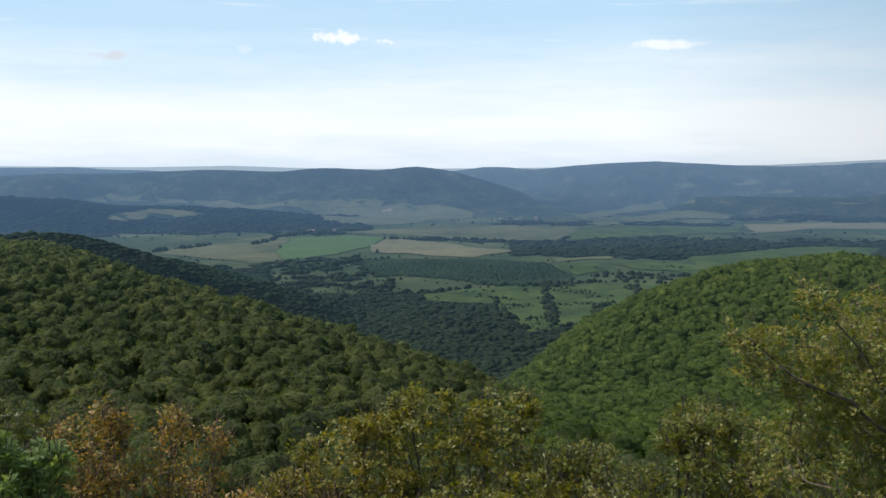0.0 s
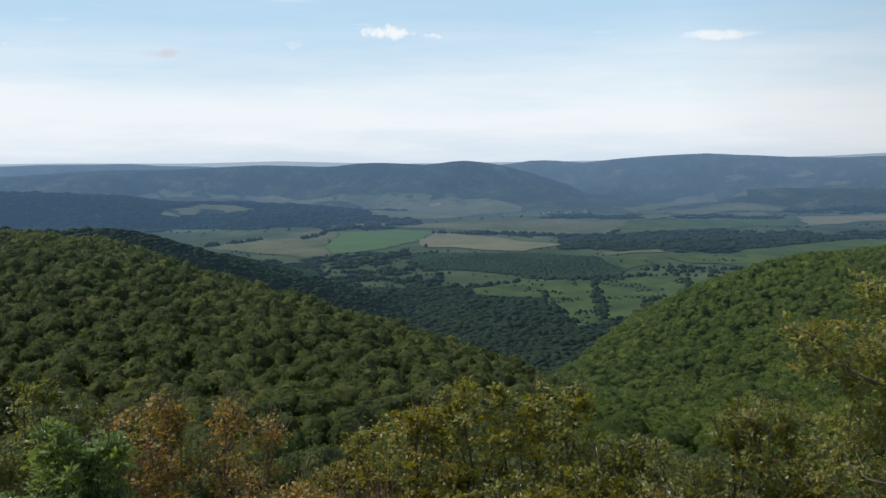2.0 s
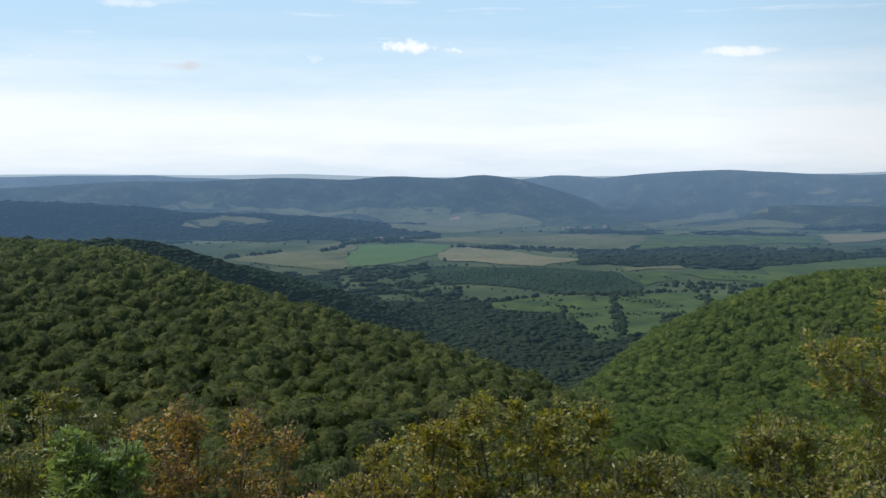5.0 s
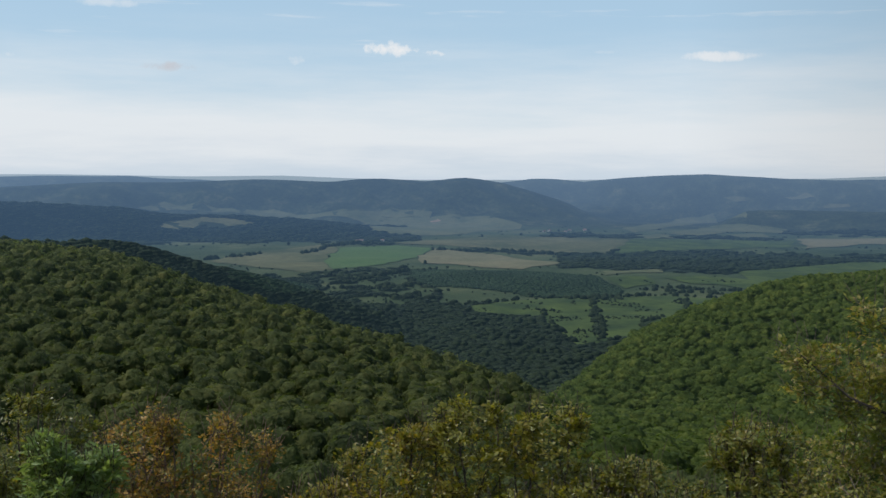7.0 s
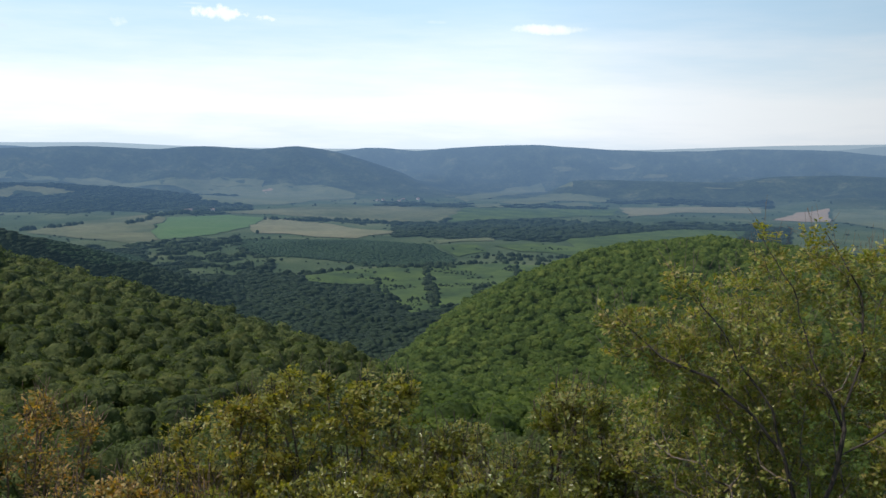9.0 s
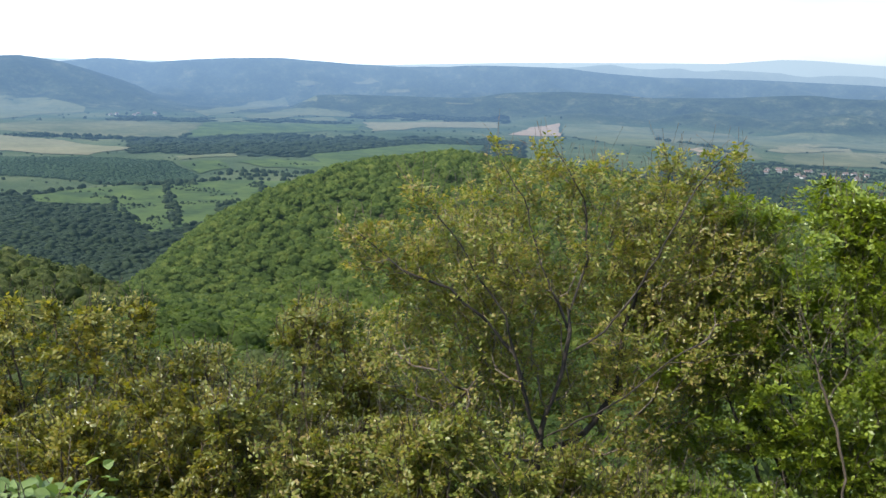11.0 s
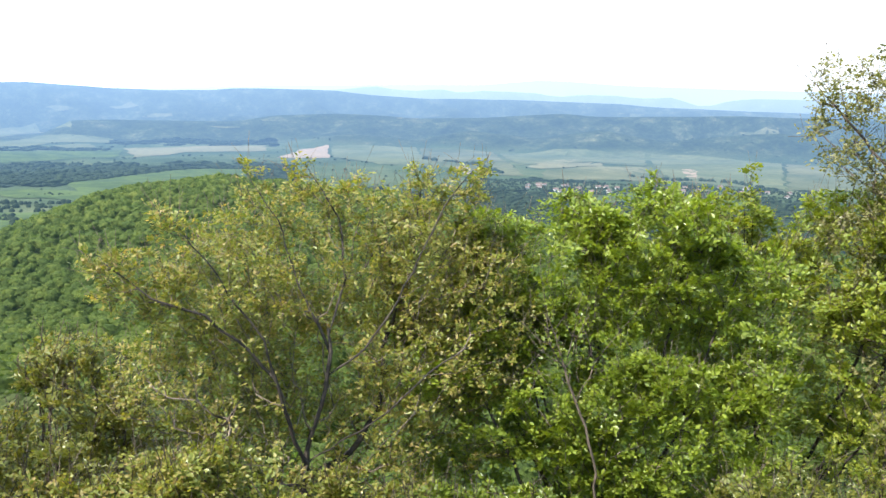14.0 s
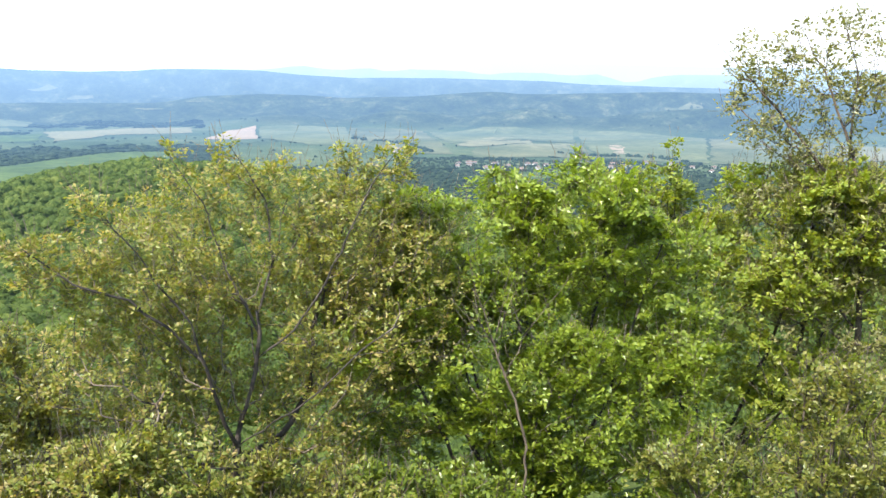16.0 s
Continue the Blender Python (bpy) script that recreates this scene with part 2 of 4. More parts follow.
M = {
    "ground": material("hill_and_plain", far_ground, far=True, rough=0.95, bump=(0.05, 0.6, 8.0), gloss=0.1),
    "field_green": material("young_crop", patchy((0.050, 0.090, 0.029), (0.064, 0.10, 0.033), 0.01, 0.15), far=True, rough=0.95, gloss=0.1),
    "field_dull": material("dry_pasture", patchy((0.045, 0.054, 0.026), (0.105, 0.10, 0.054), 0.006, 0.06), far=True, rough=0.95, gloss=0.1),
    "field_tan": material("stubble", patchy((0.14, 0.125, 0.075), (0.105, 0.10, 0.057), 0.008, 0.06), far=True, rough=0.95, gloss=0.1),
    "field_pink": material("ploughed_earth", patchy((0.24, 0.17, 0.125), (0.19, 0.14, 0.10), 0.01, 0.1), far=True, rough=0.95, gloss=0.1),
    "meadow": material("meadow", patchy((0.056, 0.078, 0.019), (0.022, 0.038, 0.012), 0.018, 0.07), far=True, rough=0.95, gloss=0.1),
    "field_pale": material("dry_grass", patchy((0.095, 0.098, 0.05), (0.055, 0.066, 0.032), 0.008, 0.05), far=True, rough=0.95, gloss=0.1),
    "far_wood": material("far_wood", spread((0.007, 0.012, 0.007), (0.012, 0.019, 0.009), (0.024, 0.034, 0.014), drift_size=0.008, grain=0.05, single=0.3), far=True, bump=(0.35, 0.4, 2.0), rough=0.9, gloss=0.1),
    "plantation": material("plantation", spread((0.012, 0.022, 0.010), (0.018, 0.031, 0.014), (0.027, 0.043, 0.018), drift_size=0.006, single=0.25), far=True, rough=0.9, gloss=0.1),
    # hill woods in two colours: olive left of bearing 3, greener right of it
    "hill_wood_olive": material("hill_wood_olive", spread((0.026, 0.040, 0.013), (0.078, 0.096, 0.028), (0.18, 0.178, 0.058), drift_size=0.13, grain=0.8, single=0.34, swing=1.9), far=True, bump=(3.0, 0.8, 0.8), rough=0.75, through_light=(1.0, 1.1, 0.5, 1), gloss=0.2),
    "hill_wood_green": material("hill_wood_green", spread((0.027, 0.044, 0.012), (0.066, 0.096, 0.02), (0.14, 0.162, 0.036), drift_size=0.10, grain=0.7, single=0.34, swing=1.8), far=True, bump=(3.0, 0.6, 0.6), rough=0.8, through_light=(1.0, 1.1, 0.5, 1), gloss=0.15),
    "bark": material("grey_brown_bark", patchy((0.045, 0.031, 0.021), (0.10, 0.075, 0.054), 9.0, 40.0), rough=0.9, bump=(60.0, 0.6, 0.01)),
    "leaf_brownish": material("leaf_brownish", spread((0.043, 0.056, 0.011), (0.10, 0.115, 0.018), (0.16, 0.155, 0.03), (0.22, 0.15, 0.045)), rough=0.4, through_light=(1.5, 1.4, 0.5, 1), gloss=0.5),
    "leaf_hornbeam": material("leaf_hornbeam", spread((0.057, 0.078, 0.015), (0.135, 0.154, 0.025), (0.205, 0.20, 0.044), (0.295, 0.20, 0.09), single=0.75), rough=0.42, through_light=(1.5, 1.45, 0.5, 1), gloss=0.42),
    "leaf_grey": material("leaf_grey", spread((0.075, 0.078, 0.03), (0.15, 0.145, 0.052), (0.22, 0.19, 0.085)), rough=0.42, through_light=(1.4, 1.4, 0.5, 1), gloss=0.5),
    "twig": material("brown_twigs", patchy((0.055, 0.040, 0.030), (0.17, 0.13, 0.10), 9.0, 40.0), rough=0.8),
    "bark_dark": material("dark_brown_bark", patchy((0.014, 0.010, 0.008), (0.055, 0.042, 0.033), 5.0, 40.0), rough=0.85, bump=(60.0, 0.6, 0.01)),
    "leaf_bright": material("leaf_bright", spread((0.076, 0.113, 0.013), (0.15, 0.19, 0.02), (0.232, 0.265, 0.036), single=0.7), rough=0.4, through_light=(1.5, 1.5, 0.4, 1), gloss=0.5),
    "leaf_yellow": material("leaf_yellow", spread((0.07, 0.104, 0.012), (0.138, 0.18, 0.018), (0.20, 0.226, 0.028), (0.245, 0.235, 0.036), single=0.7), rough=0.42, through_light=(1.5, 1.4, 0.4, 1), gloss=0.45),
    # leaf_bright dimmed: shade low under the trees put into the leaf colour
    "leaf_bright_shaded": material("leaf_bright_shaded", spread((0.045, 0.07, 0.009), (0.10, 0.132, 0.013), (0.165, 0.19, 0.022), single=0.7), rough=0.45, through_light=(1.5, 1.5, 0.4, 1), gloss=0.4),
    "leaf_olive": material("leaf_olive", spread((0.058, 0.068, 0.012), (0.13, 0.136, 0.02), (0.20, 0.178, 0.03), (0.29, 0.18, 0.04)), rough=0.4, through_light=(1.5, 1.4, 0.4, 1), gloss=0.5),
    "leaf_orange": material("leaf_orange", spread((0.085, 0.092, 0.015), (0.195, 0.155, 0.028), (0.30, 0.195, 0.045), (0.33, 0.165, 0.055), single=0.8), rough=0.45, through_light=(1.5, 1.25, 0.4, 1), gloss=0.5),
    "leaf_pale": material("leaf_pale", spread((0.08, 0.125, 0.028), (0.155, 0.21, 0.058), (0.25, 0.30, 0.13)), rough=0.35, through_light=(1.2, 1.2, 0.6, 1), gloss=0.5),
    "bark_red": material("red_brown_twigs", patchy((0.12, 0.07, 0.05), (0.21, 0.135, 0.095), 9.0, 40.0), rough=0.85),
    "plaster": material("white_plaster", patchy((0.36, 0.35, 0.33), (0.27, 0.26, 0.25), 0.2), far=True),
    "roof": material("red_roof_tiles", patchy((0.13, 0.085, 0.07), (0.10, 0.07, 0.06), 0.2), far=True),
}


# ---- meshes ----
def mesh_of(name, verts, faces, smooth=False):
    """A mesh from arrays of places and of faces with the same number of corners each."""
    me = bpy.data.meshes.new(name)
    verts, faces = np.asarray(verts, np.float32), np.asarray(faces, np.int32)
    n, k = faces.shape
    me.vertices.add(len(verts))
    me.vertices.foreach_set("co", verts.ravel())
    me.loops.add(n * k)
    me.loops.foreach_set("vertex_index", faces.ravel())
    me.polygons.add(n)
    me.polygons.foreach_set("loop_start", np.arange(0, n * k, k, dtype=np.int32))
    me.polygons.foreach_set("use_smooth", np.full(n, smooth, dtype=bool))
    me.update(calc_edges=True)
    return me


def part(name, me, mat, parent=None, label=""):
    if not me.materials:
        me.materials.append(mat)
    ob = new(name, me)
    ob.parent = parent
    return tagged(ob, label=label)


rng = np.random.default_rng(7)


def wobble(x, y, size, seed=0):
    """Smooth noise between about -1 and 1, by sums of turned waves."""
    r = np.random.default_rng(seed)
    out = 0
    for i in range(9):
        a, p, s = r.uniform(0, 2 * np.pi), r.uniform(0, 2 * np.pi), r.uniform(0.6, 1.8) / size
        out = out + np.sin((x * np.cos(a) + y * np.sin(a)) * s * 2 * np.pi + p)
    return out / 4.0


# ---- the shape of the land ----
# height of the tree tops below the eye, by bearing (rows) and distance (columns)
REACH = [0, 4, 15, 30, 60, 100, 180, 320, 450, 600, 760, 1000, 1300]
TOPS = {
    -180: [6, 6, 7, 8, 8, 8, 8, 5, 0, -10, -30, -90, -170],
    -60: [6, 5, 0, -10, -18, -26, -36, -42, -42, -36, -40, -110, -180],
    -28: [6, 5, -2, -14, -26, -35, -44, -45, -38, -34, -50, -140, -190],
    -20: [6, 5, -2, -14, -27, -36, -45, -49, -40, -46, -96, -160, -190],
    -12: [6, 5, -2, -14, -27, -36, -45, -52, -55, -108, -152, -178, -192],
    -5: [6, 5, -2, -14, -27, -36, -46, -59, -76, -138, -168, -184, -196],
    2: [6, 5, -2, -14, -27, -36, -46, -65, -108, -152, -172, -186, -197],
    5: [6, 5, -2, -14, -27, -36, -48, -80, -114, -117, -172, -188, -198],
    8: [6, 5, -2, -14, -27, -36, -49, -85, -108, -82, -138, -184, -197],
    14: [6, 5, -2, -14, -27, -36, -48, -81, -88, -66, -76, -165, -196],
    21: [6, 5, -2, -14, -27, -36, -46, -72, -72, -57, -55, -135, -194],
    32: [6, 5, -2, -13, -25, -34, -44, -62, -72, -69, -70, -140, -192],
    45: [6, 5, -2, -12, -23, -31, -40, -60, -79, -93, -106, -150, -190],
    65: [6, 5, 0, -9, -17, -24, -33, -55, -78, -95, -110, -150, -190],
    180: [6, 6, 7, 8, 8, 8, 8, 5, 0, -10, -30, -90, -170],
}
CANOPY = 8.0
# far ridges: distance of the crest, width of the front and the back slope, then bearing and height in degrees along the crest
RIDGES = [
    (4150, 520, 260, [(-70, -1.1), (-27.4, -1.02), (-23.5, -0.79), (-21.4, -0.69), (-18.2, -0.71), (-16, -0.62), (-13.2, -0.5), (-11.3, -0.56), (-9.3, -0.64), (-7.4, -0.44), (-6.3, -0.42),
                      (-3.6, -0.57), (-1.8, -0.33), (-1.1, -0.36), (0.5, -0.59), (2.4, -1.12), (4.3, -1.71), (5.3, -2.2), (9, -3.3)]),
    (4520, 400, 200, [(-70, -0.45), (-27.3, -0.43), (-24.8, -0.36), (-21.7, -0.36), (-20.2, -0.34), (-18.4, -0.48), (-16.2, -0.52), (-13, -0.85), (-2, -0.9), (0.5, -0.59), (2.4, -0.35), (4, -0.36), (5.3, -0.47), (7.4, -0.28),
                      (9.6, -0.12), (12, -0.03), (13.8, -0.12), (17, -0.25), (19.2, -0.3), (22.6, -0.1), (25.4, -0.06), (28.3, -0.08), (30.6, -0.29), (33.5, -0.42), (37, -0.35), (41.4, -0.39), (44.5, -0.43), (46.4, -0.56), (50, -0.62), (55, -0.68), (70, -0.7)]),
    (4850, 240, 80, [(-70, -0.8), (-20, -0.75), (22, -0.5), (27, -0.1), (28.3, 0.1), (29.6, 0.3), (31.8, 0.32), (35.1, 0.24), (38.3, 0.16), (42.3, 0.1), (50.4, 0.13), (55.1, 0.17), (70, 0.1)]),
    (4985, 110, 80, [(-70, -0.5), (-24, -0.3), (-17, -0.38), (-12, -0.3), (-6, -0.5), (3, -0.45), (18, -0.25), (25.4, 0.12), (33, 0.34), (36.7, 0.42), (39.8, 0.74), (41.4, 0.74), (44.5, 0.57), (50.4, 0.5), (55.1, 0.48), (70, 0.4)]),
    (3950, 420, 260, [(10, -3.5), (12.5, -2.9), (14.3, -2.0), (16.2, -1.95), (19.2, -1.95), (22.9, -1.93), (25.1, -1.53), (28.7, -1.38), (31.2, -1.44), (32.9, -1.56), (37, -1.4), (39.9, -1.15), (41.5, -1.04), (43, -1.18), (47.6, -1.04), (51.1, -0.9), (55.2, -0.9), (75, -1.0)]),
    (3560, 260, 240, [(24, -3.4), (29, -2.5), (33, -2.75), (36, -2.15), (40, -2.5), (43.5, -1.9), (47, -2.45), (50.5, -2.0), (53, -1.75), (57, -2.2), (64, -1.9), (75, -2.2)]),
    (1250, 330, 300, [(-80, -3.4), (-40, -3.6), (-28, -3.8), (-23.5, -4.08), (-22.6, -3.95), (-21.4, -3.99), (-19.9, -4.24), (-18.5, -4.66), (-16.3, -5.4), (-14.1, -5.85), (-11.8, -6.5), (-9, -7.6), (-4, -9.6)]),
    (3250, 380, 330, [(-75, -1.5), (-40, -1.6), (-27.4, -1.76), (-23.2, -1.95), (-20.2, -2.19), (-18.4, -2.5), (-14.3, -2.6), (-10.2, -2.85), (-7.7, -3.15), (-5.5, -3.4), (-3.4, -3.7)]),
]
FLOOR = -200.0

bearings = np.linspace(-180, 180, 481)
reaches = np.concatenate([[0.0], np.geomspace(1.5, 900, 110), np.geomspace(920, 4985, 150)])
keys = sorted(TOPS)
table = np.array([np.interp(reaches, REACH, TOPS[k]) for k in keys])
grid = np.array([[np.interp(b, keys, table[:, j]) for j in range(len(reaches))] for b in bearings])


def soften(a, n, axis):
    for _ in range(n):
        p = np.pad(a, [(1, 1) if i == axis else (0, 0) for i in range(2)], mode="edge")
        lo, hi = np.take(p, range(0, a.shape[axis]), axis), np.take(p, range(2, a.shape[axis] + 2), axis)
        a = 0.25 * lo + 0.5 * a + 0.25 * hi
    return a


grid = soften(soften(grid, 7, 0), 8, 1)
grid[:, 0] = grid[:, 0].mean()
BB, RR = np.meshgrid(np.radians(bearings), reaches, indexing="ij")
GX, GY = RR * np.sin(BB), RR * np.cos(BB)
land = grid + EYE - CANOPY + wobble(GX, GY, 90, 3) * np.clip(RR / 500, 0, 1) * 1.6
plain = FLOOR + EYE + 5 * wobble(GX, GY, 900, 5) + 2.0 * wobble(GX, GY, 260, 6)
mixr = np.clip((RR - 1050) / 350, 0, 1)
mixr = mixr * mixr * (3 - 2 * mixr)
land = land * (1 - mixr) + plain * mixr
for crest, front, rear, line in RIDGES:
    el = np.interp(np.degrees(BB), [p[0] for p in line], [p[1] for p in line], left=-9.5, right=-9.5)
    top = EYE + np.tan(np.radians(el)) * crest
    s = np.where(RR < crest, 1 - (crest - RR) / (front * (1 + 0.25 * wobble(GX, GY, 500, int(crest)))), 1 - (RR - crest) / rear)
    s = np.clip(s, 0, 1)
    s = s * s * (3 - 2 * s)
    relief = 1 - 0.34 * np.abs(wobble(GX, GY, 330, int(crest) + 1)) * np.clip(4 * s * (1 - s), 0, 1)
    land = np.maximum(land, plain + (top - plain) * s * relief)


def ground_at(x, y):
    """Height of the ground, read between the points of the sheet."""
    x, y = np.asarray(x, float), np.asarray(y, float)
    r, b = np.hypot(x, y), np.degrees(np.arctan2(x, y))
    i = np.clip((b + 180) / 360 * 480, 0, 479.999)
    j = np.interp(r, reaches, np.arange(len(reaches)))
    j = np.clip(j, 0, len(reaches) - 1.001)
    i0, j0 = i.astype(int), j.astype(int)
    u, v = i - i0, j - j0
    return (land[i0, j0] * (1 - u) + land[i0 + 1, j0] * u) * (1 - v) + (land[i0, j0 + 1] * (1 - u) + land[i0 + 1, j0 + 1] * u) * v


nb, nr = land.shape
idx = np.arange(nb * nr).reshape(nb, nr)
quads = np.stack([idx[:-1, :-1], idx[:-1, 1:], idx[1:, 1:], idx[1:, :-1]], -1).reshape(-1, 4)[:, ::-1]
ground = part("ground", mesh_of("ground", np.stack([GX, GY, land], -1).reshape(-1, 3), quads, True), M["ground"])
tagged(ground, "wooded hillsides falling to a wide valley plain and blue ridges", "ground", kind="structure")


def spot(bearing, dip):
    """Where the line of sight from the lookout at a bearing and dip (degrees) first meets the far ground."""
    b = radians(bearing)
    r = np.linspace(950, 4900, 1600)
    h = ground_at(r * math.sin(b), r * math.cos(b)) - EYE
    below = np.nonzero(h >= -r * math.tan(radians(dip)))[0]
    d = r[below[0]] if len(below) else 4600.0
    return d * math.sin(b), d * math.cos(b)


FIELDS = []


def field(name, label, mat, corners):
    """A field as a thin sheet on the ground, with a slightly uneven border."""
    ring = np.array([spot(*c) for c in corners])
    FIELDS.append(ring)
    bm = bmesh.new()
    pts = []
    for (ax, ay), (bx, by) in zip(ring, np.roll(ring, -1, 0)):
        n = max(2, int(math.hypot(bx - ax, by - ay) / 45))
        for i in range(n):
            u = i / n
            x, y = ax + (bx - ax) * u, ay + (by - ay) * u
            pts.append((x + 7 * wobble(x, y, 130, 11), y + 7 * wobble(x, y, 130, 12)))
    face = bm.faces.new([bm.verts.new((x, y, 0)) for x, y in pts])
    bmesh.ops.triangulate(bm, faces=[face], ngon_method="EAR_CLIP")
    for _ in range(3):
        long = [e for e in bm.edges if e.calc_length() > 70]
        if not long:
            break
        bmesh.ops.subdivide_edges(bm, edges=long, cuts=1)
        bmesh.ops.triangulate(bm, faces=[f for f in bm.faces if len(f.verts) > 3])
    co = np.array([v.co[:2] for v in bm.verts])
    for v, h in zip(bm.verts, ground_at(co[:, 0], co[:, 1])):
        v.co.z = h + 1.5
    me = bpy.data.meshes.new(name)
    bmesh.ops.recalc_face_normals(bm, faces=bm.faces)
    bm.to_mesh(me)
    bm.free()
    return tagged(part(name, me, M[mat]), label, "field", "fields of the plain")


field("green_field", "bright green young crop field in the plain", "field_green", [(-9.6, 5.2), (-8.6, 4.42), (-5.4, 4.31), (-3.4, 4.45), (-4.4, 4.97), (-6.7, 5.47), (-9, 5.65)])
field("pasture", "dull olive dry pasture beside the green field", "field_dull", [(-16, 5.14), (-14.1, 4.73), (-9.9, 4.28), (-8.7, 4.42), (-9.7, 5.2), (-9.1, 5.65), (-10.6, 5.88), (-13.8, 5.44)])
field("stubble_field", "tan harvested stubble strip tapering to a point", "field_tan", [(-4.3, 4.97), (-3.3, 4.45), (0.5, 4.8), (4.2, 5.2), (1.8, 5.61), (-4.1, 5.29)])
field("long_field", "long grey-green pasture strip across the plain", "field_dull", [(-5.7, 4.15), (-1.5, 3.83), (3.1, 3.73), (8, 3.75), (6.6, 4.66), (3, 4.6), (-0.2, 4.48)])
field("green_strip", "light green crop strip across the plain", "meadow", [(8.1, 3.75), (11.5, 3.74), (16.8, 3.65), (16.5, 4.05), (11.2, 4.3), (6.8, 4.66)])
field("stubble_field", "pale tan strip of stubble at the wood's edge", "field_tan", [(16.9, 3.55), (20.1, 3.42), (24.5, 3.3), (24.5, 3.6), (20.1, 3.72), (17.4, 4.03)])
field("grass_field", "yellow-green grass field above the wooded hill", "meadow", [(13.7, 5.46), (17.7, 4.95), (20.2, 4.66), (24, 4.6), (23, 5.5), (18.3, 5.85), (15.5, 6.0), (14.6, 5.9)])
field("grass_field", "narrow pale grass strip between hedges", "field_pale", [(6.3, 5.66), (9.7, 5.43), (9.7, 5.62), (6.7, 5.84)])
field("grass_field", "small yellow-green field beside the plantation", "meadow", [(6.5, 6.0), (8.9, 5.86), (9.2, 6.26), (7.6, 6.62)])
field("grass_field", "narrow green strip above the bushes", "meadow", [(9.9, 5.88), (11.5, 5.72), (14.6, 5.88), (15.5, 6.02), (14.2, 6.36), (11.2, 6.2)])
field("meadow", "sunlit green meadow dotted with bushes", "meadow", [(-1.3, 7.76), (1.4, 7.42), (5.7, 7.2), (5.9, 8.2), (6.3, 9.75), (5.0, 9.9), (3.4, 9.0), (3.0, 8.3), (0.5, 8.3), (-1.2, 8.1)])
field("meadow", "sunlit meadow with hedges below the plantation", "meadow", [(5.8, 7.2), (9.9, 6.93), (13.2, 6.97), (12.3, 7.65), (9.0, 8.72), (8.4, 9.3), (6.4, 9.75), (6.0, 8.2)])
field("hill_pasture", "dry pasture band at the foot of the ridge", "field_pale", [(-19.9, 2.11), (-18.4, 1.85), (-16.9, 1.88), (-14.7, 2.2), (-12.4, 2.24), (-9.4, 2.37), (-7.4, 2.3), (-5.9, 2.12), (-3.5, 2.34), (-3.5, 3.12), (-5.5, 3.2), (-7.6, 2.92), (-10.2, 2.75), (-13.2, 2.65), (-15.1, 2.42), (-17.7, 2.24)])
field("hill_pasture", "grey-green pasture on the lower slope", "field_pale", [(-3.4, 2.63), (-2.2, 2.51), (-0.7, 2.6), (1.8, 3.05), (1.6, 3.31), (-0.5, 3.43), (-1.9, 3.62), (-3.4, 3.71), (-7.0, 3.45), (-7.4, 3.05), (-5.5, 3.25)])
field("bare_patch", "small bare earth scar on the slope", "field_pink", [(-3.6, 2.89), (-2.9, 2.7), (-2.8, 2.89), (-3.3, 3.08)])
for corners in [[(7.4, 3.16), (10.4, 2.58), (12.4, 2.29), (14.2, 2.16), (14.2, 2.47), (12.2, 2.76), (10.0, 3.05), (8.1, 3.4)], [(10.0, 3.4), (12.4, 2.95), (14.5, 2.84), (16.3, 3.01), (16.1, 3.25), (13.6, 3.22), (11.5, 3.52)],
                [(8.1, 3.6), (10.0, 3.47), (10.4, 3.66), (8.9, 3.72)], [(13.3, 3.41), (15.1, 3.3), (15.4, 3.5), (14.0, 3.58)]]:
    field("terrace", "pale dry terrace strip above the village", "field_pale", corners)
for corners in [[(12.9, 1.44), (13.8, 1.24), (14.6, 1.42), (13.6, 1.58)], [(16.1, 1.25), (17.2, 1.02), (17.7, 1.23), (16.5, 1.42)], [(17.8, 1.74), (19.4, 1.6), (19.4, 1.74), (18.0, 1.84)],
                [(21.4, 2.27), (23.1, 2.27), (23.0, 2.33), (21.6, 2.36)], [(24.2, 1.88), (25.1, 1.85), (25.1, 1.91), (24.3, 1.94)], [(31.7, 1.5), (33.3, 1.52), (33.1, 1.6), (31.9, 1.6)],
                [(44.4, 1.03), (45.9, 1.08), (45.8, 1.16), (44.5, 1.12)], [(51.1, 1.85), (53.1, 1.57), (53.1, 1.8), (51.5, 2.05)]]:
    field("clearing", "pale clearing in the woods of the ridge", "field_dull", corners)
field("grass_slope", "grassy clearing on a dark wooded hill", "field_dull", [(-18.9, 3.2), (-18.2, 2.85), (-16.6, 2.65), (-14.7, 2.72), (-13.2, 3.05), (-15, 3.22), (-16.4, 3.15), (-17.6, 3.38)])
field("grass_slope", "pale grey-green grass slope", "field_pale", [(28.3, 3.9), (28.2, 3.25), (33, 3.25), (34.5, 4.3), (31, 4.25)])
field("stubble_slope", "wide grey-green slope of dry stubble", "field_dull", [(33.2, 3.3), (37.5, 3.4), (39.3, 4.7), (36, 4.6), (34.7, 4.3)])
field("grass_slope", "light green grass slope under the wood", "field_pale", [(37.8, 3.45), (41, 3.15), (46, 3.2), (46.2, 3.9), (43, 3.75), (39, 4.1)])
field("stubble_field", "tan strip of stubble on the slope", "field_tan", [(39.3, 4.15), (43, 3.78), (43.4, 3.98), (40.2, 4.25)])
field("grass_slope", "dull green slope above the village", "field_dull", [(40.4, 4.28), (43.6, 4.0), (46.4, 3.95), (47.6, 4.7), (43, 4.8), (40.3, 4.9)])
field("grass_slope", "light green pasture with a bare patch", "field_pale", [(46.3, 3.2), (53.4, 3.44), (53.6, 4.85), (47.8, 4.7), (46.6, 3.9)])
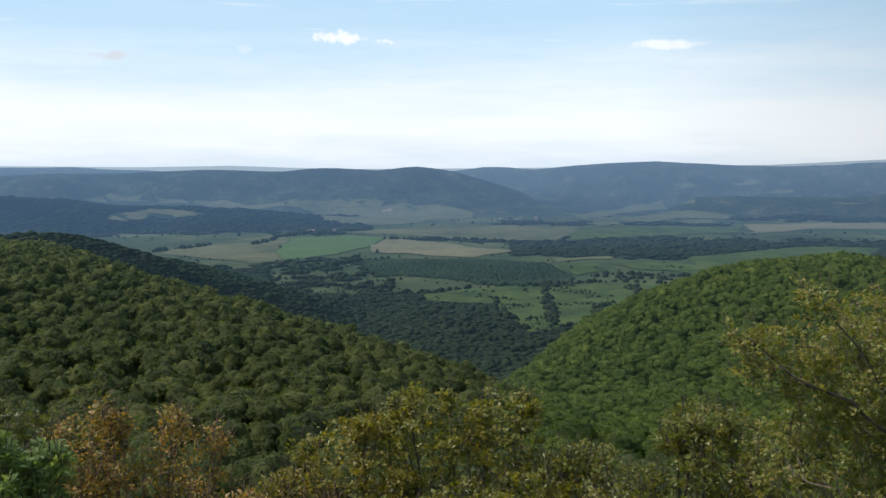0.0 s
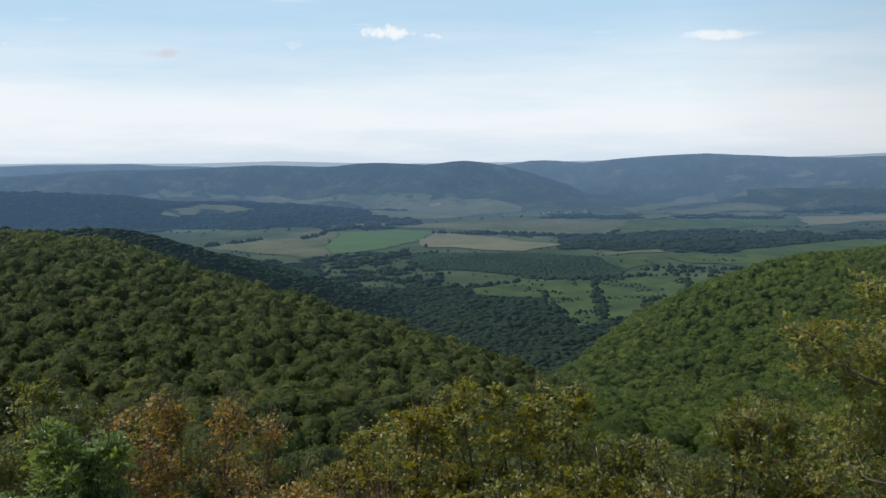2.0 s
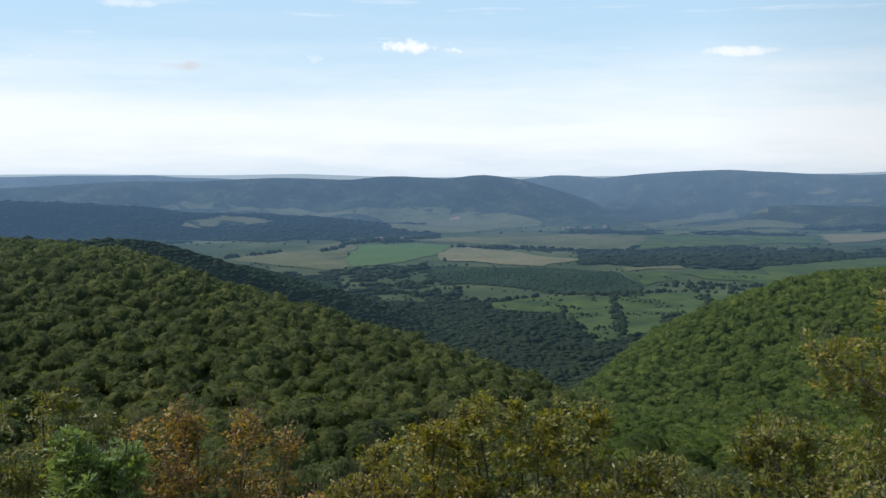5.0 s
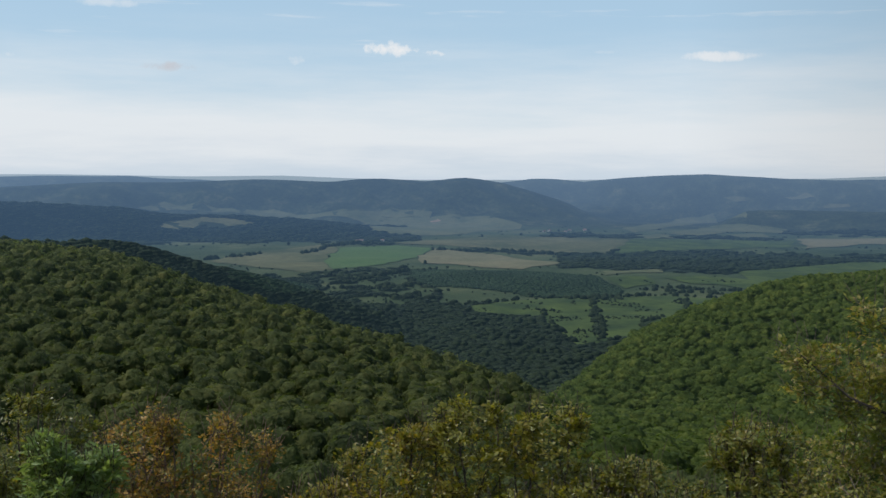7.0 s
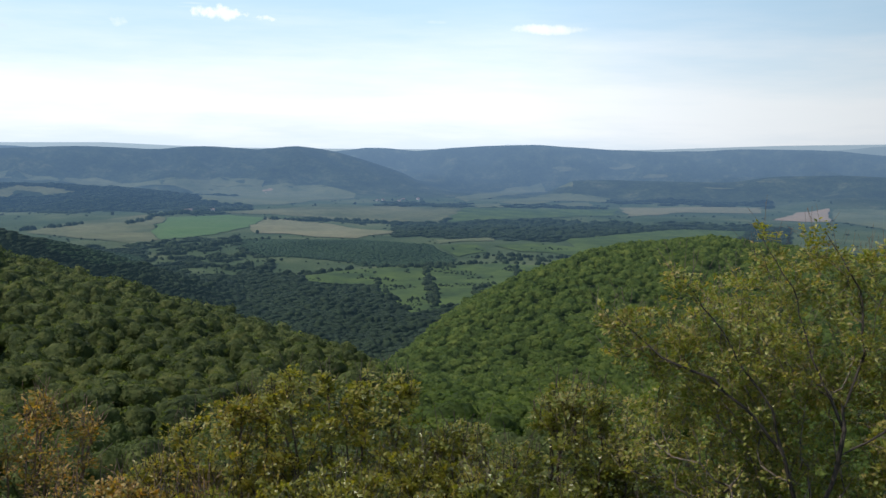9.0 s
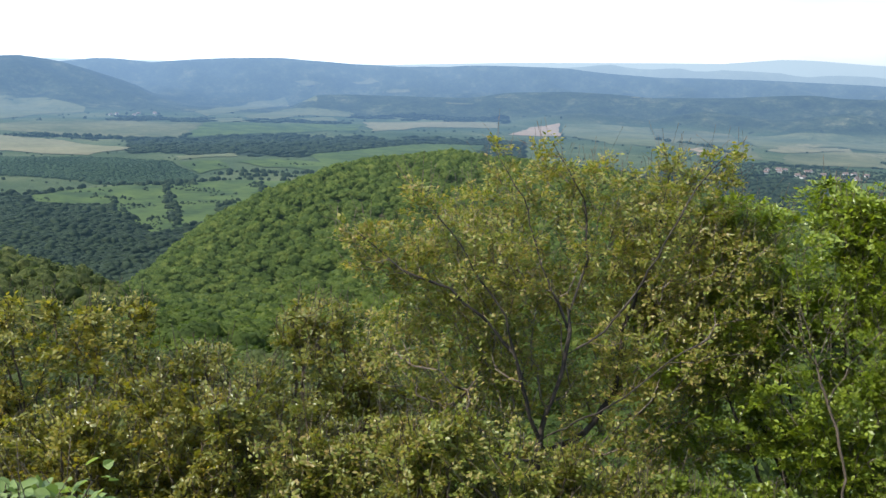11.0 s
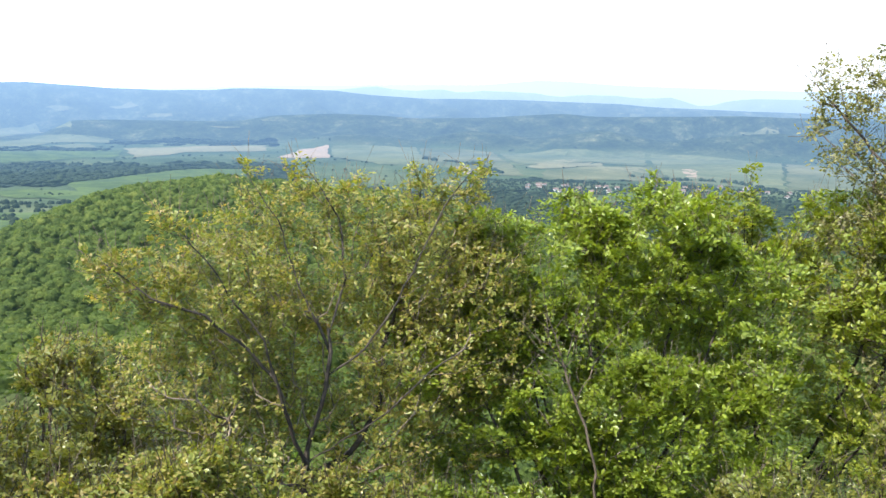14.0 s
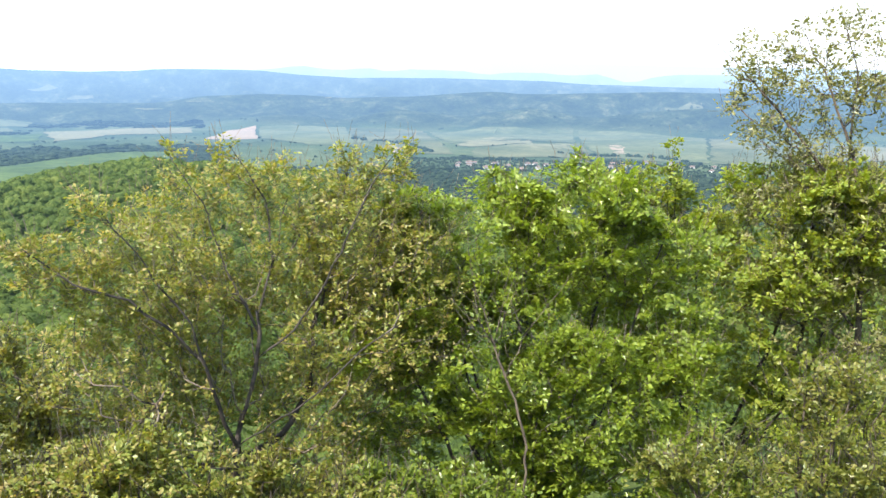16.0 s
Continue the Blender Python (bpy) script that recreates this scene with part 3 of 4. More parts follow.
field("stubble_field", "narrow tan strip of stubble", "field_tan", [(43.9, 4.05), (45.4, 3.95), (46.2, 4.25), (45.4, 4.3)])
field("grass_slope", "wide dull grass slope", "field_dull", [(53.6, 3.45), (60, 3.4), (60.2, 4.7), (53.8, 4.85)])
field("stubble_field", "brown stubble field on the slope", "field_tan", [(60.2, 3.6), (63.5, 3.6), (63.5, 4.3), (60.3, 4.3)])
field("grass_field", "yellow-green strip below the village", "meadow", [(41.5, 5.75), (46.5, 5.5), (52, 5.6), (52, 5.95), (46, 6.0), (42, 6.05)])
field("ploughed_field", "pinkish bare ploughed field", "field_pink", [(25.1, 3.95), (26.4, 3.49), (28, 3.19), (28.1, 3.93)])
for corners in [[(39.7, 3.94), (42.2, 3.62), (42.9, 3.69), (40.4, 4.11)], [(43.2, 3.87), (43.6, 3.79), (44.1, 4.28), (43.7, 4.2)], [(45.0, 3.95), (46.2, 4.02), (46.3, 4.14), (45.1, 4.08)]]:
    field("stubble_field", "small pale tan stubble patch on the slope", "field_tan", corners)
field("ploughed_field", "narrow bare pinkish strip behind the hornbeam", "field_pink", [(35.5, 4.34), (36.0, 4.19), (36.4, 4.63), (35.9, 4.71)])
field("ploughed_field", "small pinkish bare ploughed field on the slope", "field_pink", [(47.9, 3.97), (48.6, 3.87), (49.3, 4.42), (48.6, 4.54)])


# ---- woods ----
def scatter(seed, near, far, lo, hi, gap):
    """Places in a fan round the lookout, about gap(distance) metres apart."""
    r0 = np.random.default_rng(seed)
    xs, ys, r = [], [], near
    while r < far:
        step = gap(r)
        n = max(1, int(r * radians(hi - lo) / step))
        b = np.radians(lo + (hi - lo) * (np.arange(n) + r0.uniform(-0.42, 0.42, n) + r0.uniform()) / n)
        d = r + r0.uniform(-0.42, 0.42, n) * step
        xs.append(d * np.sin(b))
        ys.append(d * np.cos(b))
        r += step * 0.9
    return np.concatenate(xs), np.concatenate(ys)


def inside(ring, x, y):
    hit = np.zeros(len(x), bool)
    for (ax, ay), (bx, by) in zip(ring, np.roll(ring, -1, 0)):
        cross = (ay > y) != (by > y)
        with np.errstate(divide="ignore", invalid="ignore"):
            hit ^= cross & (x < ax + (y - ay) * (bx - ax) / (by - ay))
    return hit


def dome(sides, seed, rings=((0.75, -0.5), (1.0, 0.15), (0.6, 0.75))):
    """A low-cost lumpy tree top of unit radius."""
    r0 = np.random.default_rng(seed)
    v, f = [], []
    for k, (rad, z) in enumerate(rings):
        for i in range(sides):
            a = 2 * np.pi * (i + 0.5 * k) / sides + r0.uniform(-0.25, 0.25)
            q = rad * r0.uniform(0.78, 1.2)
            v.append((q * np.cos(a), q * np.sin(a), z + r0.uniform(-0.15, 0.15)))
    v.append((0, 0, 1.0))
    for k in range(len(rings) - 1):
        for i in range(sides):
            j = (i + 1) % sides
            a, b, c, d = k * sides + i, k * sides + j, (k + 1) * sides + j, (k + 1) * sides + i
            f += [(a, b, c), (a, c, d)]
    for i in range(sides):
        f.append(((len(rings) - 1) * sides + i, (len(rings) - 1) * sides + (i + 1) % sides, len(rings) * sides))
    return np.array(v), np.array(f)


def joined(kinds, x, y, z, wide, tall, seed):
    """Copies of unit meshes joined into one array of places and faces."""
    r0 = np.random.default_rng(seed)
    pick, turn = r0.integers(0, len(kinds), len(x)), r0.uniform(0, 2 * np.pi, len(x))
    V, F, base = [], [], 0
    for k, (v, f) in enumerate(kinds):
        m = pick == k
        n = int(m.sum())
        if not n:
            continue
        c, s = np.cos(turn[m])[:, None], np.sin(turn[m])[:, None]
        px = (v[None, :, 0] * c - v[None, :, 1] * s) * wide[m][:, None] + x[m][:, None]
        py = (v[None, :, 0] * s + v[None, :, 1] * c) * wide[m][:, None] + y[m][:, None]
        pz = v[None, :, 2] * tall[m][:, None] + z[m][:, None]
        V.append(np.stack([px, py, pz], -1).reshape(-1, 3))
        F.append((f[None] + (np.arange(n) * len(v))[:, None, None] + base).reshape(-1, 3))
        base += n * len(v)
    return np.concatenate(V), np.concatenate(F)


def crown(leaves, size, seed, core=1):
    """A broad-leaved tree top of unit radius: clumps of leaves over an uneven shell."""
    r0 = np.random.default_rng(seed)
    d = r0.normal(size=(leaves, 3))
    d /= np.linalg.norm(d, axis=1)[:, None]
    d[:, 2] = np.where(d[:, 2] < -0.35, -d[:, 2], d[:, 2])
    lobes = r0.normal(size=(7, 3))
    lobes /= np.linalg.norm(lobes, axis=1)[:, None]
    lobes[:, 2] = np.abs(lobes[:, 2]) * 0.8
    bulge = np.max(d @ lobes.T, axis=1)
    shell = (0.72 + 0.34 * np.clip(bulge, 0, 1) ** 3) * r0.uniform(0.82, 1.08, leaves)
    p = d * shell[:, None]
    p[:, 2] *= 0.9
    n = d + r0.normal(scale=0.38, size=d.shape) + np.array([0, 0, 0.2])
    n /= np.linalg.norm(n, axis=1)[:, None]
    a = np.cross(n, r0.normal(size=d.shape))
    a /= np.linalg.norm(a, axis=1)[:, None]
    b = np.cross(n, a)
    s = (size * r0.uniform(0.7, 1.35, leaves))[:, None]
    v = np.stack([p - a * s, p - b * s * 0.7 + n * s * 0.2, p + a * s, p + b * s * 0.7 + n * s * 0.2], 1).reshape(-1, 3)
    q = np.arange(leaves)[:, None] * 4
    f = np.concatenate([q + [0, 1, 2], q + [0, 2, 3]])
    return v, f


def lumpy(sprays, size, sides, levels, seed):
    """A broad tree top of unit radius: rounded boughs bulging out of one mass, under a coat of small leaf sprays that lie along them."""
    r0 = np.random.default_rng(seed)
    n = int(r0.integers(9, 14))
    c = r0.normal(size=(n, 3))
    c[:, 2] = np.abs(c[:, 2]) * 0.9 - 0.12
    c *= (r0.uniform(0.42, 0.66, n) / np.linalg.norm(c, axis=1))[:, None]
    c = np.concatenate([c, [(0, 0, -0.05)]])
    q = np.concatenate([r0.uniform(0.30, 0.46, n), [0.66]])

    def surface(d):
        along = d @ c.T
        disc = q ** 2 - (c ** 2).sum(1) + along ** 2
        far = np.where(disc > 0, along + np.sqrt(np.maximum(disc, 0)), 0.0)
        best = np.argmax(far, axis=1)
        return d * far[np.arange(len(d)), best][:, None], best

    d = []
    for k, e in enumerate(np.radians(np.linspace(-38, 68, levels))):
        a = 2 * np.pi * (np.arange(sides) + 0.5 * k) / sides + r0.uniform(-0.15, 0.15, sides)
        d.append(np.stack([np.cos(a) * np.cos(e), np.sin(a) * np.cos(e), np.full(sides, np.sin(e))], -1))
    d = np.concatenate(d + [np.array([(0, 0, 1.0)])])
    v = surface(d)[0] * 0.95
    f = []
    for k in range(levels - 1):
        for i in range(sides):
            j = (i + 1) % sides
            a, b, e, g = k * sides + i, k * sides + j, (k + 1) * sides + j, (k + 1) * sides + i
            f += [(a, b, e), (a, e, g)]
    f += [((levels - 1) * sides + i, (levels - 1) * sides + (i + 1) % sides, levels * sides) for i in range(sides)]
    d = r0.normal(size=(sprays, 3))
    d[:, 2] = np.abs(d[:, 2]) - 0.3
    d /= np.linalg.norm(d, axis=1)[:, None]
    p, best = surface(d)
    out = p - c[best]
    out /= np.linalg.norm(out, axis=1)[:, None]
    p = p + out * r0.uniform(-0.02, 0.07, sprays)[:, None]
    nor = out + r0.normal(scale=0.33, size=d.shape) + np.array([0, 0, 0.2])
    nor /= np.linalg.norm(nor, axis=1)[:, None]
    a = np.cross(nor, r0.normal(size=d.shape))
    a /= np.linalg.norm(a, axis=1)[:, None]
    b = np.cross(nor, a)
    s = (size * r0.uniform(0.6, 1.3, sprays))[:, None]
    w = np.stack([p + a * s, p - a * s * 0.5 + b * s * 0.8, p - a * s * 0.5 - b * s * 0.8], 1).reshape(-1, 3)
    return np.concatenate([v, w]), np.concatenate([np.array(f), np.arange(sprays * 3).reshape(-1, 3) + len(v)])


# floors of the larger woods: sheets whose dark colour holds the shade between trees
for corners in [[(-12, 7.5), (-4, 7.7), (-1.4, 8.15), (0.5, 8.35), (3, 8.35), (3.4, 9.1), (5, 10), (6.4, 9.85), (8.5, 9.4), (9.2, 8.75), (12.3, 7.8), (14, 8.5), (10, 11), (4, 13), (-2, 12), (-9, 10)], [(4, 4.75), (8, 4.5), (17, 4.45), (26, 4.4), (26, 5.2), (14, 5.45), (6, 5.5)],
                [(-22, 6.0), (-10, 6.0), (-9, 7.6), (-22, 7.7)], [(-30, 1.85), (-23, 2.05), (-18.4, 2.6), (-12, 2.8), (-8, 3.05), (-4.5, 3.75), (-6, 4.0), (-20, 4.0), (-30, 4.0)], [(24, 5.8), (40, 5.75), (66, 5.8), (66, 8.5), (24, 8.5)]]:
    floor = field("wood_floor", "dark shaded floor of the far woods", "far_wood", corners)
    floor.location.z = -0.9
    FIELDS.pop()
    tagged(floor, category="woods", kind="structure")

# far woods of the plain, one mesh
x, y = scatter(21, 430, 3700, -33, 67, lambda r: max(r, 900) * 0.0040)
r, b = np.hypot(x, y), np.degrees(np.arctan2(x, y))
open_land = np.zeros(len(x), bool)
for ring in FIELDS:
    open_land |= inside(ring, x, y)
dip = np.degrees(np.arctan2(EYE - ground_at(x, y), r))
# woods by bearing from, to and dip from, to: valley wood, plantation, tree belts, wooded hill, hedges
WOODS = [(-34, 14, 7.6, 20), (4, 26, 4.4, 5.45), (-34, -9, 6.0, 8), (-34, -4.2, 1.75, 4.05), (-6, 4.6, 4.5, 4.62), (3, 16, 3.55, 3.66), (22, 67, 5.7, 9), (36, 55, 4.95, 5.5), (16, 25, 2.2, 3.25)]
PLANTED = [[(-4.6, 5.66), (-3.4, 5.68), (3.0, 5.74), (5.9, 5.88), (7.6, 6.72), (7.0, 7.1), (2.4, 7.2), (1.3, 6.94), (-3.5, 6.63), (-4.6, 6.23)], [(-15.2, 6.05), (-12.2, 6.25), (-10.0, 6.63), (-10.4, 7.11), (-12.2, 7.16), (-14.1, 6.53)]]
HEDGES = [[(5.9, 7.11), (6.1, 8.16), (6.7, 9.78)], [(10.8, 7.12), (11.3, 7.67), (12.1, 7.78)], [(-1.3, 7.66), (1.4, 7.37), (5.9, 7.14), (10.1, 6.87), (13.4, 6.9)], [(9.0, 9.25), (9.0, 8.49), (10.1, 8.12)], [(3.1, 8.0), (3.4, 8.87), (5.0, 9.81)],
          [(-3.4, 4.54), (2.4, 4.61), (4.7, 4.78)], [(8.9, 6.43), (11.2, 6.5), (14.2, 6.51)], [(8.8, 6.6), (11.0, 6.68), (13.4, 6.7)], [(1.6, 6.98), (4.4, 7.26), (7.4, 7.22)], [(-9.4, 5.96), (-7.5, 6.29), (-5.5, 5.83), (-3.4, 5.66)], [(-9.8, 6.63), (-7.7, 6.87), (-5.6, 6.71), (-3.4, 6.53)],
          [(-8.3, 7.25), (-5.6, 7.23), (-3.5, 7.12)], [(-16.3, 5.06), (-14.4, 4.92), (-13.0, 4.73)], [(-10.8, 4.77), (-9.2, 4.32), (-7.5, 4.15)], [(44.8, 4.47), (46.0, 4.57), (47.8, 4.64), (50.8, 4.64), (52.5, 4.84)], [(33.4, 3.9), (36, 4.1), (38, 4.6)]]
rag = 0.22 * wobble(x, y, 240, 31) + 0.12 * wobble(x, y, 70, 32)
chance = np.full(len(x), 0.014)
for lo, hi, da, db in WOODS:
    chance[(b > lo) & (b < hi) & (dip + rag * np.minimum(1, dip / 6) > da) & (dip + rag * np.minimum(1, dip / 6) < db)] = 0.97
chance[(b > 36) & (b < 55) & (dip > 4.95) & (dip < 5.5)] = 0.35
planted = np.zeros(len(x), bool)
for corners in PLANTED:
    planted |= inside(np.array([spot(*c) for c in corners]), x, y)
chance[planted] = 0.0
mosaic = (dip > 5.6) & (dip < 7.6) & (b < -3) & (b > -10)
chance[mosaic] = np.where(wobble(x, y, 90, 35) > 0.25, 0.9, 0.06)[mosaic]
chance[(r > 600) & (r < 1450) & (b < -5)] = 0.97
lone = open_land | (chance < 0.5)
keep = ~open_land & (rng.random(len(x)) < chance)
keep |= open_land & (r < 1900) & (wobble(x, y, 80, 33) > 0.45) & (rng.random(len(x)) < 0.4)
keep &= ~planted & (r < 3650) & ((r > 950) | (ground_at(x, y) < -138) | ((b < -8) & (r > 700)))
x, y, r = x[keep], y[keep], r[keep]
wide = np.maximum(r, 900) * np.where(lone[keep], 0.0017, 0.0054) * rng.uniform(0.6, 1.3, len(x))
tall = np.clip(wide * np.where(lone[keep], 1.0, 0.3), 1.2, 2.4) * rng.uniform(0.5, 1.5, len(x)) * np.where(rng.random(len(x)) < 0.07, 1.9, 1.0)
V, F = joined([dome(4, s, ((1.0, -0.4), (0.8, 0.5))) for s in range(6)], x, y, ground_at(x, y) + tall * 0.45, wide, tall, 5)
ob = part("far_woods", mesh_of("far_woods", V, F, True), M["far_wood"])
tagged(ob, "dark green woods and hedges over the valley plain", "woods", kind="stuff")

# hedgerows between the fields and rows of young planted trees
hx, hy = [], []
for line in HEDGES:
    pts = [spot(*p) for p in line]
    for (ax, ay), (bx, by) in zip(pts[:-1], pts[1:]):
        n = max(2, int(math.hypot(bx - ax, by - ay) / 7.0))
        u = (np.arange(n) + rng.uniform(-0.5, 0.5, n)) / n
        hx.append(ax + (bx - ax) * u + rng.normal(scale=5.0, size=n))
        hy.append(ay + (by - ay) * u + rng.normal(scale=5.0, size=n))
hx, hy = np.concatenate(hx), np.concatenate(hy)
keep = rng.random(len(hx)) < 0.8
hx, hy = hx[keep], hy[keep]
hw = rng.uniform(2.6, 7.5, len(hx)) * np.clip(np.hypot(hx, hy) / 1900, 0.8, 1.2)
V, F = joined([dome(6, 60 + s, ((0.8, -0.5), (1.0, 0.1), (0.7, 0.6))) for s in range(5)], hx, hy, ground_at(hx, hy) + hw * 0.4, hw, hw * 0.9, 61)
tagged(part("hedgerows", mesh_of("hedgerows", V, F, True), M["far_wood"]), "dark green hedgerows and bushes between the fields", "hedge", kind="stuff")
px, py = [], []
for corners in PLANTED:
    ring = np.array([spot(*c) for c in corners])
    gx, gy = np.meshgrid(np.arange(ring[:, 0].min(), ring[:, 0].max(), 6.5), np.arange(ring[:, 1].min(), ring[:, 1].max(), 7.5))
    gx, gy = gx.ravel() + rng.uniform(-3.0, 3.0, gx.size), gy.ravel() + rng.uniform(-3.0, 3.0, gx.size)
    hit = inside(ring, gx, gy)
    px.append(gx[hit])
    py.append(gy[hit])
px, py = np.concatenate(px), np.concatenate(py)
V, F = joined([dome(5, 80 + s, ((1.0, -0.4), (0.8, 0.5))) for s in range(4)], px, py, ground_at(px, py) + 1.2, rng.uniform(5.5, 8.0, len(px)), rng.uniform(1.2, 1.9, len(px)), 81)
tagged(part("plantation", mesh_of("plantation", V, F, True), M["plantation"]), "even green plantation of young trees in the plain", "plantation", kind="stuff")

# trees of the near hills
x, y = scatter(22, 62, 900, -34, 66, lambda r: 5.0)
r, b = np.hypot(x, y), np.degrees(np.arctan2(x, y))
keep = (rng.random(len(x)) > 0.06) & (ground_at(x, y) > -140) & ((b > -8) | (r < 760)) & ((b < 24) | (r > 330) | (rng.random(len(x)) < 0.6))
x, y, r, b = x[keep], y[keep], r[keep], b[keep]
z = ground_at(x, y)
# leave out what lies behind the hills
seen = np.ones(len(x), bool)
for u in np.linspace(0.25, 0.98, 40):
    seen &= (EYE + (z + CANOPY + 3 - EYE) * u) > ground_at(x * u, y * u) + 4.0
x, y, z, r, b = x[seen], y[seen], z[seen], r[seen], b[seen]
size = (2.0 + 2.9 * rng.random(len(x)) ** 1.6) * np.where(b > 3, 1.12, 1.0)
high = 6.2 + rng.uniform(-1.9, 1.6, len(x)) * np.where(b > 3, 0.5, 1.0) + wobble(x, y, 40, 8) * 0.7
order = np.argsort(r + 1000 * (b > 20))
near, rest = order[:300], order[300:]
for lo, hi, sprays, size_of, sides, levels in [(0, 190, 200, 0.105, 12, 7), (190, 300, 110, 0.13, 10, 6), (300, 480, 85, 0.15, 8, 5), (480, 1000, 60, 0.17, 7, 5)]:
    kinds = [lumpy(sprays, size_of, sides, levels, 40 + k + lo) for k in range(9)]
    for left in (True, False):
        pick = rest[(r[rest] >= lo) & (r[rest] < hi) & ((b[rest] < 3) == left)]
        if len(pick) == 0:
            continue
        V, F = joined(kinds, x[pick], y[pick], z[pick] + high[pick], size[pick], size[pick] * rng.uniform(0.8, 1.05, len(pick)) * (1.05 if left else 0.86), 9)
        ob = part("hill_woods", mesh_of("hill_woods", V, F, True), M["hill_wood_olive" if left else "hill_wood_green"])
        tagged(ob, "dense olive green woods on the hill" if left else "dense fresh green woods on the hill", "woods", kind="stuff")


def hill_tree(seed):
    """One round-topped tree of unit crown radius, with its foot at the origin: trunk and crown."""
    root = new("hill_tree")
    v, f = lumpy(620, 0.075, 18, 9, seed)
    v = v + np.array([0, 0, 1.75])
    part("crown", mesh_of("crown", v, f, True), M["hill_wood_olive"], root)
    pts = np.array([(0, 0, -0.2), (0.02, 0.01, 0.5), (0.0, 0.04, 1.1), (0.03, 0.0, 1.8), (0.4, 0.2, 1.9), (-0.3, 0.25, 1.95), (0.1, -0.4, 2.0)])
    V, F = tubes(pts, np.array([-1, 0, 1, 2, 2, 2, 2]), np.array([0.09, 0.07, 0.06, 0.02, 0.02, 0.02, 0.02]), np.ones(7, bool), 6)
    part("trunk", mesh_of("trunk", V, F, True), M["bark"], root)
    return tagged(root, "round-crowned green broad-leaved tree on the hillside", "tree", "trees of the near hillside")


# ---- trees and shrubs at the lookout ----
def grow(base, bearing, limbs, blobs, twigs, seed, lift=0.6, reach=(0.12, 0.34)):
    """Nodes and parents of a tree: limbs given in metres as (across, away, up from the eye), then twigs that reach for places in the crown's blobs."""
    r0 = np.random.default_rng(seed)
    P, par, kind = np.zeros((120000, 3)), np.full(120000, -1), np.zeros(120000, int)
    used = [0]

    def run(a, pts, k, step=0.16):
        last = a
        for p in pts:
            q0 = P[last] if last >= 0 else np.array(p)
            n = max(1, int(np.linalg.norm(np.array(p) - q0) / step))
            for i in range(1, n + 1):
                m = used[0]
                P[m] = q0 + (np.array(p) - q0) * i / n + r0.normal(scale=0.010, size=3)
                par[m], kind[m] = last, k
                last = m
                used[0] += 1
        return last

    for n, limb in enumerate(limbs):
        a = -1
        if used[0]:
            a = int(np.argmin(np.linalg.norm(P[:used[0]] - np.array(limb[0]), axis=1)))
        run(a, limb, -n)
    targets = []
    weight = np.array([t[2] for t in blobs], float)
    for (mid, rad, _), n in zip(blobs, (twigs * weight / weight.sum()).astype(int)):
        d = r0.normal(size=(n, 3))
        d /= np.linalg.norm(d, axis=1)[:, None]
        targets.append(np.array(mid) + d * np.array(rad) * (r0.uniform(0.1, 1.0, n) ** 0.4)[:, None])
    targets = np.concatenate(targets)
    dist = np.min(np.linalg.norm(targets[:, None] - P[None, :used[0]], axis=2), axis=1)
    ends = []
    for t in targets[np.argsort(dist)]:
        A = P[:used[0]]
        d = np.sqrt(((A - t) ** 2).sum(1)) + 0.8 * np.clip(A[:, 2] - t[2] + 0.1, 0, None)
        a = int(np.argmin(d))
        q = A[a].copy()
        gap = np.linalg.norm(t - q)
        if gap < 0.05:
            continue
        mid = q + (t - q) * 0.5 + r0.normal(scale=0.09 * gap, size=3) + np.array([0, 0, -0.10 * gap])
        start = used[0]
        tip = (t - q) / gap * 0.5 + np.array([0, 0, lift]) + r0.normal(scale=0.35, size=3)
        tip = t + tip / np.linalg.norm(tip) * r0.uniform(*reach)
        run(a, [mid, t, tip], 1, 0.2)
        ends.append((start, used[0] - 1))
    P, par, kind = P[:used[0]], par[:used[0]], kind[:used[0]]
    w = np.zeros(len(P))
    has = np.zeros(len(P), bool)
    has[par[par >= 0]] = True
    for i in range(len(P) - 1, -1, -1):
        if not has[i]:
            w[i] += 1
        if par[i] >= 0:
            w[par[i]] += w[i]
    b = radians(bearing)
    side, away = np.array([math.cos(b), -math.sin(b)]), np.array([math.sin(b), math.cos(b)])
    out = np.empty_like(P)
    out[:, :2] = np.array(base) + P[:, :1] * side + P[:, 1:2] * away
    out[:, 2] = P[:, 2] + EYE
    return out, par, w, kind, ends


def tubes(P, par, rad, pick, sides):
    """Tapered limbs along the picked nodes: one ring of points a node, joined to the ring of the node before it."""
    i = np.nonzero(pick & (par >= 0))[0]
    start = np.setdiff1d(par[i], i)
    at = np.concatenate([i, start])
    d = np.concatenate([P[i] - P[par[i]], np.zeros((len(start), 3))])
    first = {}
    for k, p in zip(i, par[i]):
        first.setdefault(int(p), int(k))
    for n, p in enumerate(start):
        d[len(i) + n] = P[first[int(p)]] - P[p]
    d /= np.linalg.norm(d, axis=1)[:, None] + 1e-9
    u = np.cross(d, np.array([0.31, 0.17, 0.93]))
    u /= np.linalg.norm(u, axis=1)[:, None] + 1e-9
    v = np.cross(d, u)
    wide = np.concatenate([rad[i], np.array([min(rad[p], rad[first[int(p)]] * 1.25) for p in start])])
    ang = np.arange(sides) * 2 * np.pi / sides
    ring = np.cos(ang)[None, :, None] * u[:, None] + np.sin(ang)[None, :, None] * v[:, None]
    V = (P[at][:, None] + ring * wide[:, None, None]).reshape(-1, 3)
    where = np.full(len(P), -1)
    where[at] = np.arange(len(at))
    lo, hi = where[par[i]] * sides, where[i] * sides
    k = np.arange(sides)
    n = (k + 1) % sides
